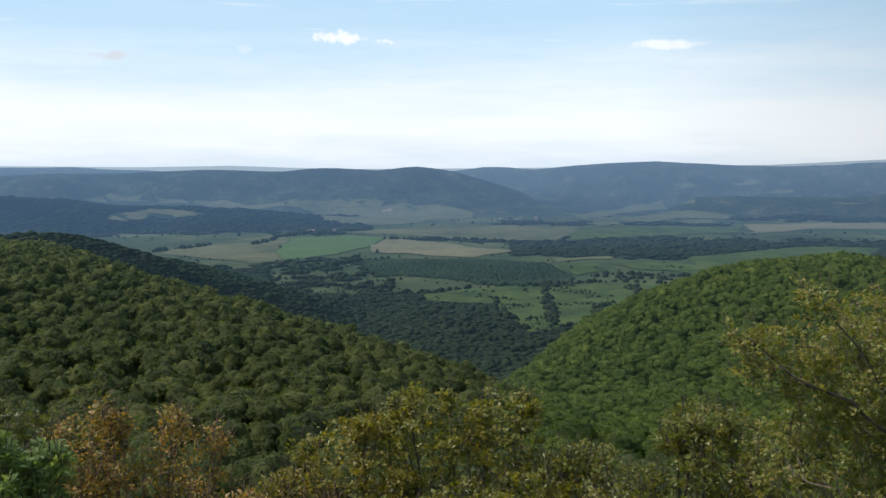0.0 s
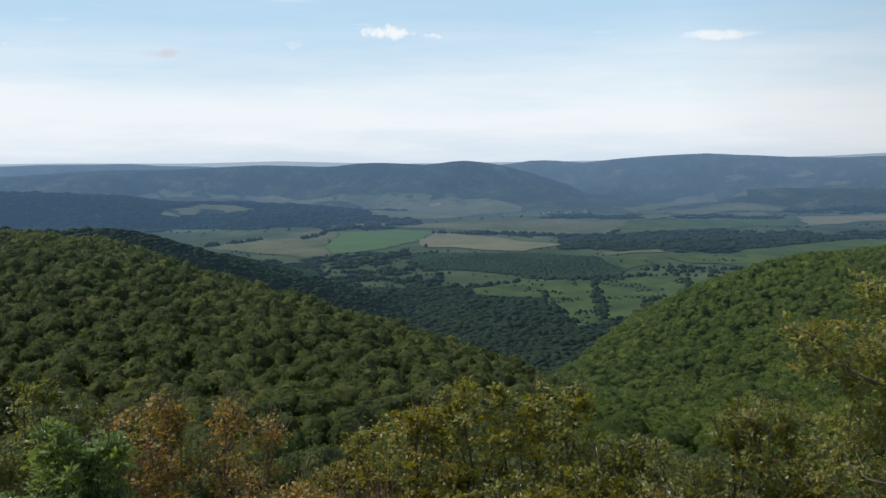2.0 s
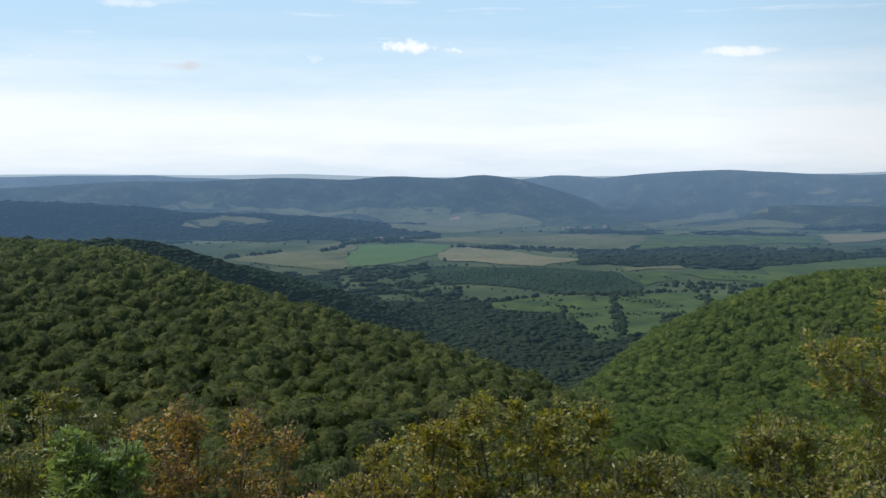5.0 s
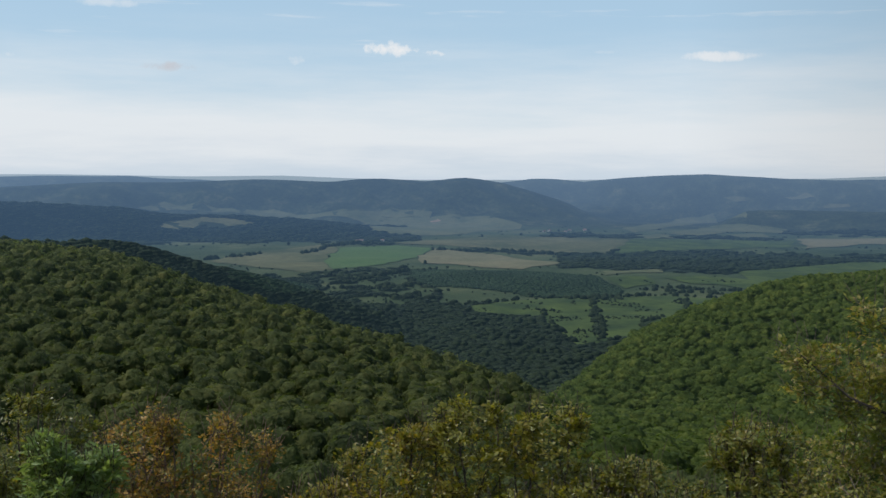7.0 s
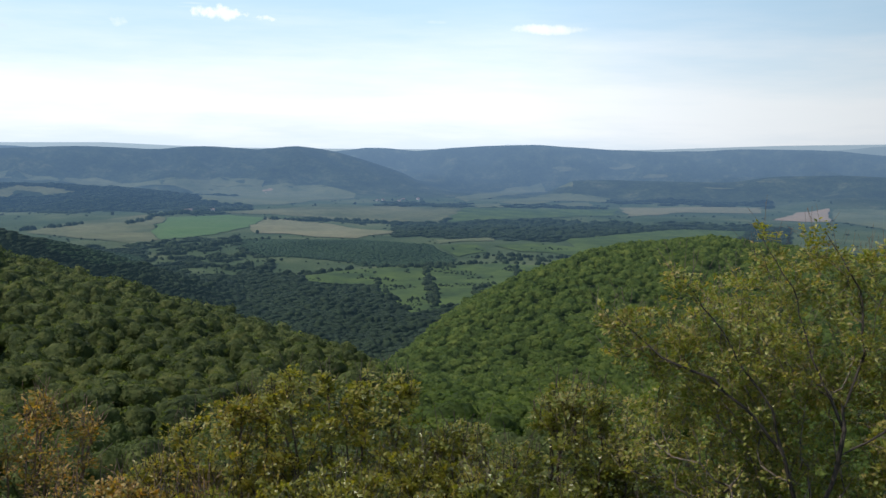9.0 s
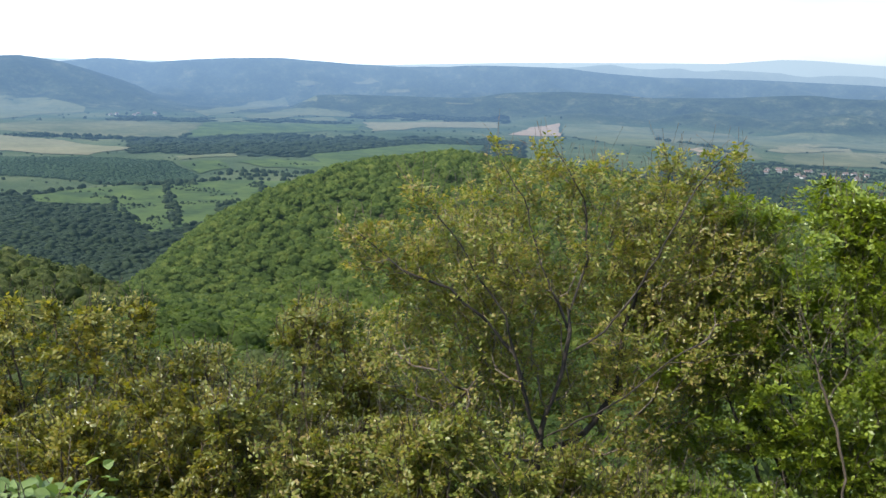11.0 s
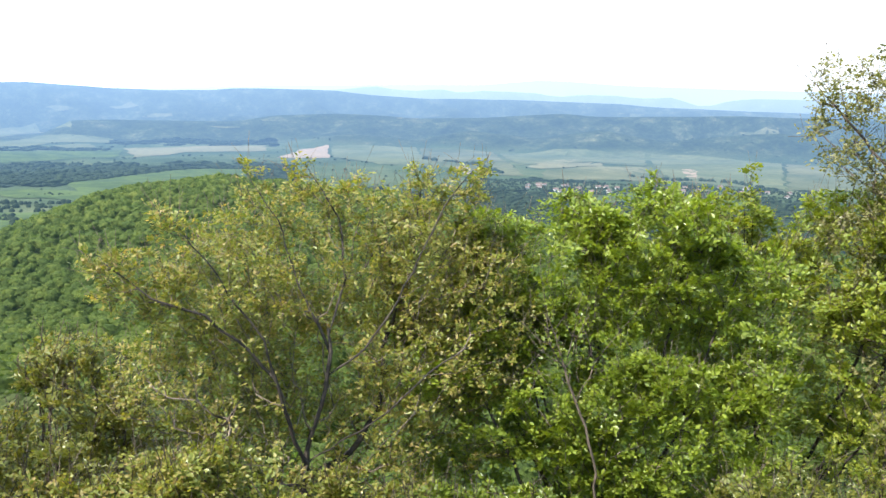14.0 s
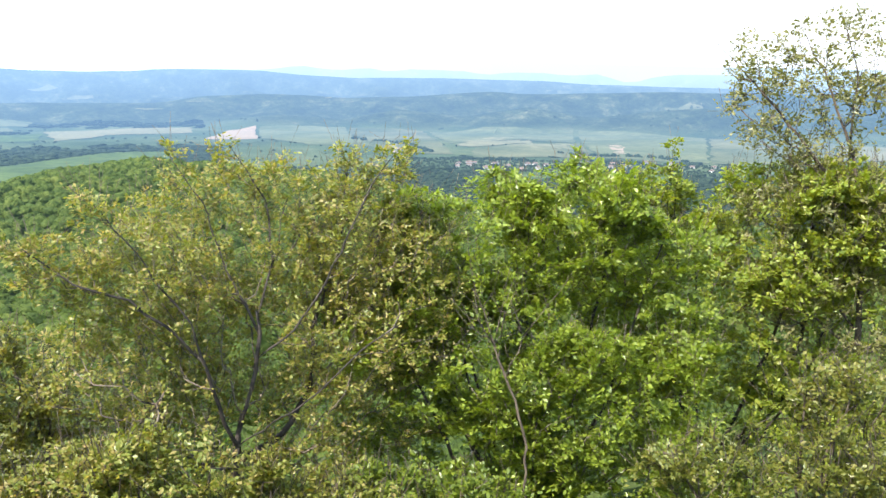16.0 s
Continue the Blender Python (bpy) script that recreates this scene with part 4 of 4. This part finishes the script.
    F = np.stack([lo[:, None] + k, lo[:, None] + n, hi[:, None] + n, hi[:, None] + k], -1).reshape(-1, 4)
    return V, F


def leaves(P, par, ends, per, length, width, seed, spread_out=0.1, plain_leaf=False):
    """Folded leaves along the twigs, held out sideways and a little down."""
    r0 = np.random.default_rng(seed)
    at, way, top = [], [], []
    for s, e in ends:
        n = max(2, int(per * r0.uniform(0.6, 1.4)))
        u = r0.uniform(0.15, 1.0, n) ** 0.6
        k = np.clip((s + u * (e - s)).astype(int), s, e)
        at.append(P[k] + (P[par[k]] - P[k]) * r0.uniform(0, 1, n)[:, None])
        way.append(np.repeat((P[e] - P[s] if e > s else P[e] - P[par[s]])[None], n, 0))
        top.append(np.repeat((np.array([0, 0, 1.0]) + r0.normal(scale=0.42, size=3))[None], n, 0))
    at, way, top = np.concatenate(at), np.concatenate(way), np.concatenate(top)
    n = len(at)
    way /= np.linalg.norm(way, axis=1)[:, None] + 1e-9
    top /= np.linalg.norm(top, axis=1)[:, None]
    across = np.cross(way, top)
    across /= np.linalg.norm(across, axis=1)[:, None] + 1e-9
    left = r0.choice([-1.0, 1.0], n)[:, None]
    at = at + across * left * np.abs(r0.normal(scale=spread_out * 1.5, size=(n, 1))) + r0.normal(scale=spread_out * 0.5, size=(n, 3))
    axis = way * 0.45 + across * left * 0.75 + r0.normal(scale=0.35, size=(n, 3)) - np.array([0, 0, 0.12])
    axis /= np.linalg.norm(axis, axis=1)[:, None]
    up = top + r0.normal(scale=0.33, size=(n, 3))
    side = np.cross(axis, up)
    side /= np.linalg.norm(side, axis=1)[:, None] + 1e-9
    nor = np.cross(side, axis)
    L = (length * r0.uniform(0.65, 1.25, n))[:, None]
    W = L * width / length * 0.5
    if plain_leaf:
        v = np.stack([at, at + axis * L * 0.5 + side * W, at + axis * L - nor * L * 0.12, at + axis * L * 0.5 - side * W], 1).reshape(-1, 3)
        return v, np.arange(n * 4).reshape(-1, 4)
    v = np.stack([at, at + axis * L * 0.35 + side * W + nor * W * 0.3, at + axis * L * 0.75 + side * W * 0.75 + nor * W * 0.15, at + axis * L - nor * L * 0.12,
                  at + axis * L * 0.75 - side * W * 0.75 + nor * W * 0.15, at + axis * L * 0.35 - side * W + nor * W * 0.3], 1).reshape(-1, 3)
    q = np.arange(n)[:, None] * 6
    return v, np.concatenate([q + [0, 1, 2, 3], q + [0, 3, 4, 5]])


def tree(name, label, category, bearing, away, limbs, blobs, twigs, per, leaf, leaf_mat, seed, girth=0.0045, bark="bark", spread_out=0.045, plain_leaf=False, habit=(0.6, (0.12, 0.34))):
    """A tree or shrub: an Empty at its foot with trunk, branches and crown. limbs and blobs are in metres across, away and up from the eye."""
    b = radians(bearing)
    base = (away * math.sin(b), away * math.cos(b))
    foot = float(ground_at(*base)) - EYE
    limbs = [[(limbs[0][0][0], limbs[0][0][1], foot - 0.3)] + list(limbs[0])] + list(limbs[1:])
    P, par, w, kind, ends = grow(base, bearing, limbs, blobs, twigs, seed, *habit)
    rad = girth * w ** 0.43
    root = new(name)
    root.location = (*base, foot + EYE)
    at = np.array(root.location)
    for n in range(len(limbs)):
        V, F = tubes(P - at, par, rad, kind == -n, 8 if n == 0 else 6)
        if len(F):
            part("trunk" if n == 0 else "limb", mesh_of("limb", V, F, True), M[bark], root)
    V, F = tubes(P - at, par, rad, kind == 1, 3)
    tagged(part("twigwork", mesh_of("twigwork", V, F, True), M["twig" if bark == "bark_dark" else bark], root), kind="stuff")
    V, F = leaves(P - at, par, ends, per, leaf[0], leaf[1], seed + 1, spread_out, plain_leaf)
    part("crown", mesh_of("crown", V, F), M[leaf_mat], root)
    return tagged(root, label, category)


tree("hornbeam_tree", "thin-leaved hornbeam with brownish green leaves and dark limbs", "tree", 28.4, 11.6,
     [[(-0.05, -0.2, -4.7), (-0.03, -0.2, -4.45), (0.0, -0.2, -4.22), (0.2, -0.2, -3.48), (0.25, -0.2, -3.02), (0.23, -0.1, -2.78)],
      [(0.23, -0.2, -3.32), (0.64, -0.3, -2.99), (1.03, -0.4, -2.36), (1.32, -0.4, -1.75), (1.61, -0.3, -1.16), (1.84, -0.3, -0.88)],
      [(-0.03, -0.3, -4.34), (-0.21, -0.5, -3.79), (-0.3, -0.6, -3.35), (-0.46, -0.7, -2.78), (-0.74, -0.7, -2.38), (-1.08, -0.8, -1.84), (-1.52, -0.8, -1.29)],
      [(-0.34, -0.6, -3.23), (-0.73, -0.8, -2.75), (-1.08, -0.9, -2.44), (-1.59, -1.0, -2.23), (-2.15, -1.0, -1.81)],
      [(0.25, -0.1, -3.04), (0.1, 0.0, -2.73), (-0.11, 0.0, -2.29), (-0.35, 0.0, -1.52), (-0.65, 0.0, -1.08), (-0.72, 0.0, -0.95)],
      [(0.23, -0.1, -2.84), (0.42, 0.2, -2.23), (0.35, 0.4, -1.58), (-0.05, 0.4, -0.9)],
      [(-0.05, -0.5, -4.53), (-0.32, -0.9, -4.35), (-0.73, -1.0, -3.9), (-1.07, -1.1, -3.48), (-1.52, -1.1, -3.12)],
      [(0.07, -0.3, -4.27), (0.59, -0.8, -3.76), (1.0, -1.0, -3.39), (1.33, -1.0, -3.05), (1.76, -1.0, -2.75)],
      [(0.05, -0.1, -4.55), (0.5, 0.1, -4.35), (0.8, 0.2, -3.9), (0.9, 0.3, -3.4), (0.87, 0.3, -3.05), (1.2, 0.5, -2.29), (1.32, 0.4, -1.1)]],
     [((0.15, 0.8, -2.1), (1.75, 0.9, 1.0), 7), ((1.45, 0.4, -1.95), (0.85, 0.8, 0.95), 4), ((-1.0, -0.3, -2.35), (0.95, 0.6, 0.7), 2.6), ((-1.75, -0.7, -2.15), (0.6, 0.35, 0.4), 1.0), ((0.3, 0.9, -3.3), (1.9, 0.9, 0.9), 5),
      ((-1.2, 0.0, -3.4), (1.2, 0.8, 0.8), 4), ((0.3, 0.3, -4.3), (2.2, 0.9, 0.7), 5), ((2.1, 0.2, -2.6), (0.8, 0.8, 1.2), 3.6), ((1.4, 0.0, -3.3), (1.0, 0.6, 0.7), 1.8), ((-0.7, 0.0, -1.1), (0.22, 0.3, 0.3), 0.22), ((-0.1, 0.4, -1.05), (0.22, 0.3, 0.3), 0.22),
      ((0.5, 0.3, -1.2), (0.4, 0.4, 0.25), 0.25), ((1.3, 0.4, -1.1), (0.2, 0.3, 0.28), 0.2), ((1.85, -0.3, -1.0), (0.25, 0.3, 0.28), 0.28), ((-2.1, -1.0, -1.85), (0.3, 0.25, 0.15), 0.2), ((-1.45, -0.8, -1.45), (0.25, 0.3, 0.25), 0.25)],
     3700, 25, (0.057, 0.030), "leaf_hornbeam", 101, girth=0.0022, bark="bark_dark", spread_out=0.034, plain_leaf=True, habit=(0.8, (0.14, 0.38)))


def bush(name, label, category, bearing, away, blobs, twigs, per, leaf, leaf_mat, seed, stems=6, fork=0.45, girth=0.004, spread_out=0.045, bark="bark", plain_leaf=True, clumps=(3, 0.14)):
    """A shrub or round tree whose limbs fan out from low down into its blobs; blobs as (across, away, up), radii, weight."""
    r0 = np.random.default_rng(seed)
    b = radians(bearing)
    foot = float(ground_at(away * math.sin(b), away * math.cos(b))) - EYE
    mid = np.average([t[0] for t in blobs], axis=0, weights=[t[2] for t in blobs])
    low = foot + (mid[2] - foot) * fork
    for c, q, wgt in list(blobs):
        for _ in range(clumps[0]):
            a = r0.uniform(-1.3, 1.3)
            out = np.array([math.sin(a), r0.uniform(-0.7, 0.5), math.cos(a) * 0.9])
            blobs = blobs + [(tuple(np.array(c) + np.array(q) * out * 0.9), tuple(np.array(q) * r0.uniform(0.22, 0.42)), wgt * clumps[1])]
    limbs = [[(0, 0, low), tuple((np.array([0, 0, low]) + mid) / 2 + r0.normal(scale=0.08, size=3))]]
    for i in range(stems):
        c, q, _ = blobs[i % len(blobs)]
        end = np.array(c) + np.array(q) * np.array([r0.uniform(-0.7, 0.7), r0.uniform(-0.6, 0.6), r0.uniform(0.0, 0.75)])
        start = np.array([0, 0, low - 0.2 + 0.1 * i / stems])
        bend = start + (end - start) * 0.5 + np.array([(end[0] - start[0]) * 0.12, 0, -0.12]) + r0.normal(scale=0.08, size=3)
        limbs.append([tuple(start), tuple(bend), tuple(end)])
    return tree(name, label, category, bearing, away, limbs, blobs, twigs, per, leaf, leaf_mat, seed, girth, bark, spread_out, plain_leaf, (0.9, (0.14, 0.38)))


bush("green_tree", "dense bright green broad-leaved tree in full leaf", "tree", 45.0, 12.6,
     [((-0.75, 0, -2.2), (1.0, 1.1, 1.0), 4), ((0.55, 0.2, -2.05), (0.9, 1.0, 0.95), 4), ((1.5, 0.4, -2.7), (1.0, 0.9, 1.0), 3), ((-1.5, -0.2, -3.2), (0.9, 0.8, 1.0), 3), ((-0.5, -0.4, -3.6), (1.5, 1.1, 1.1), 5), ((1.0, -0.5, -4.1), (1.5, 1.0, 1.1), 5),
      ((-0.6, -0.6, -4.9), (1.7, 0.9, 0.9), 4), ((1.2, -0.3, -5.3), (1.7, 0.9, 0.8), 3)],
     2700, 48, (0.07, 0.040), "leaf_bright", 111, stems=12, fork=0.5, bark="bark_dark", girth=0.0026, clumps=(6, 0.13))
bush("yellow_tree", "yellow-green broad-leaved tree with a thin brown sprig on top", "tree", 55.0, 14.6,
     [((-1.3, 0.4, -2.4), (1.5, 1.3, 1.0), 4), ((1.2, 0.2, -2.2), (1.6, 1.2, 1.0), 4), ((-0.62, 0, -1.15), (0.05, 0.05, 0.4), 0.07), ((2.0, -0.2, -2.0), (1.1, 0.9, 0.8), 3), ((0.6, -0.2, -3.6), (2.2, 1.2, 1.2), 5), ((0.4, -0.4, -4.8), (2.2, 1.0, 1.0), 4)],
     2300, 46, (0.07, 0.040), "leaf_yellow", 121, stems=12, fork=0.5, bark="bark_dark", girth=0.0026, clumps=(5, 0.13))
bush("shrub", "olive brown shrub under the tall thin tree", "shrub", 60.0, 10.6,
     [((-0.2, 0, -4.3), (1.2, 0.8, 0.8), 3), ((0.8, 0, -3.6), (0.8, 0.8, 0.9), 3)], 560, 30, (0.058, 0.034), "leaf_brownish", 127, stems=8)
tree("tall_thin_tree", "tall thin tree with few small leaves over the others", "tree", 63.0, 14.5,
     [[(0, 0, -5.0), (-0.05, 0, -3.4), (-0.1, 0, -2.2), (-0.3, 0, -1.0), (-0.75, 0, 0.05), (-1.15, 0.05, 0.75)],
      [(-0.2, 0, -1.8), (-0.9, -0.2, -0.9), (-1.6, -0.2, -0.1), (-2.15, -0.2, 0.45)], [(-0.35, 0, -1.0), (-0.35, 0.2, 0.1), (-0.6, 0.2, 0.8)],
      [(-0.1, 0, -2.4), (0.4, 0.2, -1.2), (0.3, 0.3, 0.2), (0.2, 0.3, 0.6)], [(-0.05, 0, -3.4), (-0.8, 0.2, -2.6), (-1.3, 0.3, -1.9)], [(-0.05, 0, -3.6), (-0.7, -0.5, -3.1), (-1.4, -0.7, -2.9)]],
     [((-1.5, 0, 0.2), (0.65, 0.5, 0.5), 1.2), ((-0.9, 0, -0.5), (1.2, 0.8, 0.7), 3.2), ((-0.4, 0.1, 0.3), (0.85, 0.6, 0.7), 1.7), ((-0.4, 0, -1.8), (1.4, 0.9, 0.9), 5), ((-0.5, -0.2, -3.1), (1.4, 0.9, 0.9), 4)],
     1000, 15, (0.054, 0.036), "leaf_grey", 131, girth=0.003)
bush("shrub", "yellow-green oak shrub with orange-tinged tips", "shrub", 2.2, 13.0,
     [((-0.75, 0, -3.75), (0.6, 0.7, 0.75), 2), ((0.35, 0.1, -3.8), (0.55, 0.6, 0.8), 2), ((0.2, -0.2, -4.7), (1.5, 0.9, 0.9), 4)], 520, 34, (0.065, 0.04), "leaf_olive", 141, stems=8)
bush("shrub", "olive green oak shrub below the lookout", "shrub", -3.6, 13.4,
     [((-0.35, 0, -4.2), (0.75, 0.7, 0.75), 3), ((0.1, 0, -5.1), (1.1, 0.8, 0.8), 3)], 380, 30, (0.065, 0.04), "leaf_olive", 151, stems=6)
bush("shrub", "brownish green shrub with bare stems", "shrub", 9.8, 12.6,
     [((-0.2, 0, -4.5), (1.0, 0.8, 0.85), 3), ((0.5, 0, -5.2), (1.3, 0.8, 0.8), 3)], 460, 32, (0.06, 0.036), "leaf_brownish", 161, stems=7)
bush("shrub", "olive shrub with reddish twigs beside the hornbeam", "shrub", 16.0, 12.2,
     [((0.0, 0, -3.75), (0.75, 0.7, 0.8), 3), ((0.1, 0, -4.8), (1.2, 0.8, 0.9), 3)], 460, 32, (0.06, 0.036), "leaf_brownish", 171, stems=7)
bush("orange_shrub", "orange-brown shrub turning to autumn colour", "shrub", -17.4, 14.0,
     [((-0.65, 0, -4.0), (0.65, 0.6, 0.7), 3), ((0.65, 0.1, -4.15), (0.6, 0.6, 0.65), 2), ((0.0, 0, -4.9), (1.3, 0.8, 0.8), 3)], 620, 14, (0.062, 0.04), "leaf_orange", 181, stems=14, fork=0.25, bark="bark_red", girth=0.0042)
bush("pale_shrub", "light green shrub with long pinnate leaves", "shrub", -24.8, 12.0,
     [((0.1, 0, -3.75), (0.4, 0.5, 0.7), 2), ((0.55, 0.1, -3.85), (0.3, 0.4, 0.6), 1), ((0.1, 0, -4.4), (0.7, 0.6, 0.8), 3)], 420, 30, (0.10, 0.036), "leaf_pale", 191, stems=6)
bush("dull_shrub", "dull green shrub behind the lighter one", "shrub", -26.5, 16.0,
     [((0.0, 0, -4.3), (1.3, 0.8, 0.9), 3), ((0.5, 0, -5.2), (1.6, 0.8, 0.9), 2)], 380, 28, (0.065, 0.04), "leaf_brownish", 201, stems=7)
bush("low_shrub", "low green shrub among bare brown stems", "shrub", -8.9, 13.4,
     [((0.0, 0, -4.95), (0.75, 0.7, 0.75), 3)], 240, 26, (0.06, 0.036), "leaf_olive", 211, stems=6, fork=0.3)
shrub = bush("broad_leaved_shrub", "pale green shrub with large rounded leaves", "shrub", -1.4, 8.0,
             [((0.0, 0, -3.75), (0.8, 0.5, 0.5), 3)], 60, 3, (0.13, 0.10), "leaf_pale", 221, stems=6, fork=0.5, plain_leaf=False)
blade = mesh_of("leaf", [(0, 0, 0), (0.3, 0.3, 0.08), (0.7, 0.34, 0.06), (1, 0, -0.1), (0.7, -0.34, 0.06), (0.3, -0.3, 0.08)], [(0, 3, 2, 1), (0, 5, 4, 3)], True)
r2 = np.random.default_rng(5)
for k in range(240):
    u = r2.normal(size=3)
    u /= np.linalg.norm(u)
    u[2] = abs(u[2]) * 0.9
    leaf = part("leaf", blade, M["leaf_pale"], shrub)
    c, q = 8.0 * math.sin(radians(-1.4)), 8.0 * math.cos(radians(-1.4))
    place = Vector((c + 0.85 * u[0], q + 0.5 * u[1], EYE - 3.95 + 0.62 * u[2])) - shrub.location
    leaf.matrix_basis = Matrix.LocRotScale(place, Euler((r2.normal(0, 0.5), r2.normal(0.1, 0.5), math.atan2(u[1], u[0]) + r2.normal(0, 0.6))), (0.14 * r2.uniform(0.7, 1.2),) * 3)
bush("low_shrub", "olive shrub filling the slope below the hornbeam", "shrub", 33.0, 10.2,
     [((0.0, 0, -4.9), (1.6, 0.8, 0.6), 3)], 360, 32, (0.06, 0.036), "leaf_hornbeam", 231, stems=7)

for n, (bearing, away, top, wide, mat, words) in enumerate([(-28.5, 11.2, -3.75, 1.2, "leaf_yellow", "green shrub at the edge of the thicket"), (-12.5, 11.6, -3.95, 1.2, "leaf_orange", "rust-tinged shrub with bare stems"),
                                                            (-6.5, 11.4, -4.05, 1.0, "leaf_brownish", "olive shrub of the thicket"), (-0.5, 11.0, -3.75, 1.1, "leaf_olive", "yellow-green shrub of the thicket"),
                                                            (6.0, 11.2, -3.75, 1.2, "leaf_olive", "yellow-tipped shrub of the thicket"), (12.4, 10.8, -3.7, 1.2, "leaf_brownish", "brownish shrub of the thicket"),
                                                            (18.5, 10.4, -3.8, 1.2, "leaf_hornbeam", "olive green shrub of the thicket"), (25.0, 9.8, -3.55, 1.0, "leaf_hornbeam", "low olive hornbeam shrub of the thicket"),
                                                            (40.0, 10.6, -4.25, 1.2, "leaf_bright_shaded", "green shrub below the tree")]):
    bush("shrub", words, "shrub", bearing, away, [((0, 0, top - 0.75), (wide, 0.8, 0.75), 3), ((0, 0, top - 1.5), (wide * 1.1, 0.8, 0.7), 2)], 360, 46, (0.06, 0.037), mat, 300 + 7 * n, stems=8, fork=0.35)

tree("bare_sapling", "bare grey sapling with a few leaves before the green tree", "sapling", 43.6, 11.0,
     [[(0.35, 0, -4.2), (0.15, 0, -3.5), (-0.05, 0, -3.0), (-0.3, 0, -2.3), (-0.38, 0, -1.75)], [(0.1, 0, -3.4), (0.35, 0.05, -2.8), (0.75, 0.05, -2.25)], [(-0.05, 0, -3.0), (0.05, 0.1, -2.5), (0.12, 0.1, -2.15)], [(0.0, 0, -3.1), (-0.2, -0.1, -2.75), (-0.32, -0.1, -2.5)]],
     [((0.0, 0, -2.7), (0.5, 0.3, 0.6), 1)], 46, 3, (0.06, 0.036), "leaf_bright", 411, girth=0.0032, bark="bark", plain_leaf=True)
for bearing, away, top, seed in [(-8.6, 12.3, -4.0, 421), (-6.8, 11.8, -4.15, 427), (-13.2, 12.8, -4.1, 433)]:
    bush("bare_shrub", "nearly bare red-brown stems among the shrubs", "shrub", bearing, away, [((0, 0, top - 0.6), (0.6, 0.5, 0.65), 3)], 45, 9, (0.05, 0.03), "leaf_orange", seed, stems=7, fork=0.3, bark="bark_red", girth=0.004)

ux, uy = scatter(77, 15, 62, -36, 68, lambda q: 2.4 + q * 0.02)
uz = ground_at(ux, uy)
usize = rng.uniform(1.1, 1.9, len(ux))
V, F = joined([crown(110, 0.13, 900 + k) for k in range(5)], ux, uy, uz + 0.5, usize, usize * 0.9, 78)
tagged(part("undergrowth", mesh_of("undergrowth", V, F), M["hill_wood_green"]), "tangled green undergrowth on the steep slope", "undergrowth", kind="stuff")

models = [hill_tree(500 + k) for k in range(5)]
for n, i in enumerate(near):
    m = Matrix.LocRotScale((x[i], y[i], z[i] - 0.1), Euler((0, 0, rng.uniform(0, 6.28))), (size[i], size[i], (high[i] + 0.2) / 1.75 * rng.uniform(0.95, 1.05)))
    if n < len(models):
        models[n].matrix_basis = m
    else:
        t = copy_thing(models[n % len(models)], Matrix())
        t.matrix_basis = m


# ---- houses ----
def house(bearing, dip, turn, wide, deep, tall):
    """A small village house: walls, pitched roof and a door."""
    px, py = spot(bearing, dip)
    root = new("house")
    root.matrix_basis = pose(px, py, float(ground_at(px, py)) - 0.3, 0, 0, turn)
    w, d, h = wide / 2, deep / 2, tall
    v = [(-w, -d, 0), (w, -d, 0), (w, d, 0), (-w, d, 0), (-w, -d, h), (w, -d, h), (w, d, h), (-w, d, h)]
    part("wall", mesh_of("wall", v, [(0, 1, 5, 4), (1, 2, 6, 5), (2, 3, 7, 6), (3, 0, 4, 7)]), M["plaster"], root)
    e, p = 0.6, h + deep * 0.36
    v = [(-w - e, -d - e, h - 0.3), (w + e, -d - e, h - 0.3), (w + e, d + e, h - 0.3), (-w - e, d + e, h - 0.3), (-w - e, 0, p), (w + e, 0, p)]
    part("roof", mesh_of("roof", v, [(0, 1, 5), (0, 5, 4), (2, 3, 4), (2, 4, 5), (1, 2, 5), (3, 0, 4), (0, 3, 2), (0, 2, 1)]), M["roof"], root)
    part("door", mesh_of("door", [(-0.6, -d - 0.05, 0.3), (0.6, -d - 0.05, 0.3), (0.6, -d - 0.05, 2.4), (-0.6, -d - 0.05, 2.4)], [(0, 1, 2, 3)]), M["bark"], root)
    pane = mesh_of("window", [(-0.5, 0, 0), (0.5, 0, 0), (0.5, 0, 1.2), (-0.5, 0, 1.2)], [(0, 1, 2, 3)])
    for k in (-0.3, 0.3):
        part("window", pane, M["bark"], root).location = (wide * k, -d - 0.05, 1.2)
    c = 0.35
    v = [(dx * c + w * 0.4, dy * c, h + dz) for dz in (0.8, deep * 0.36 + 0.9) for dx, dy in ((-1, -1), (1, -1), (1, 1), (-1, 1))]
    part("chimney", mesh_of("chimney", v, [(0, 1, 5, 4), (1, 2, 6, 5), (2, 3, 7, 6), (3, 0, 4, 7), (4, 5, 6, 7)]), M["roof"], root)
    return tagged(root, "small white village house with a red tiled roof", "house", "houses of the villages")


r1 = random.Random(4)
for lo, hi, da, db, n in [(39.2, 44.6, 5.15, 5.55, 16), (46.5, 54.0, 4.9, 5.3, 12), (60, 66, 4.9, 5.3, 6), (3.0, 6.0, 3.28, 3.45, 6), (-8.5, -5.2, 3.95, 4.1, 4)]:
    for k in range(n):
        house(r1.uniform(lo, hi), r1.uniform(da, db), r1.uniform(-40, 40), r1.uniform(8, 12), r1.uniform(7, 9), r1.uniform(3.5, 4.5))
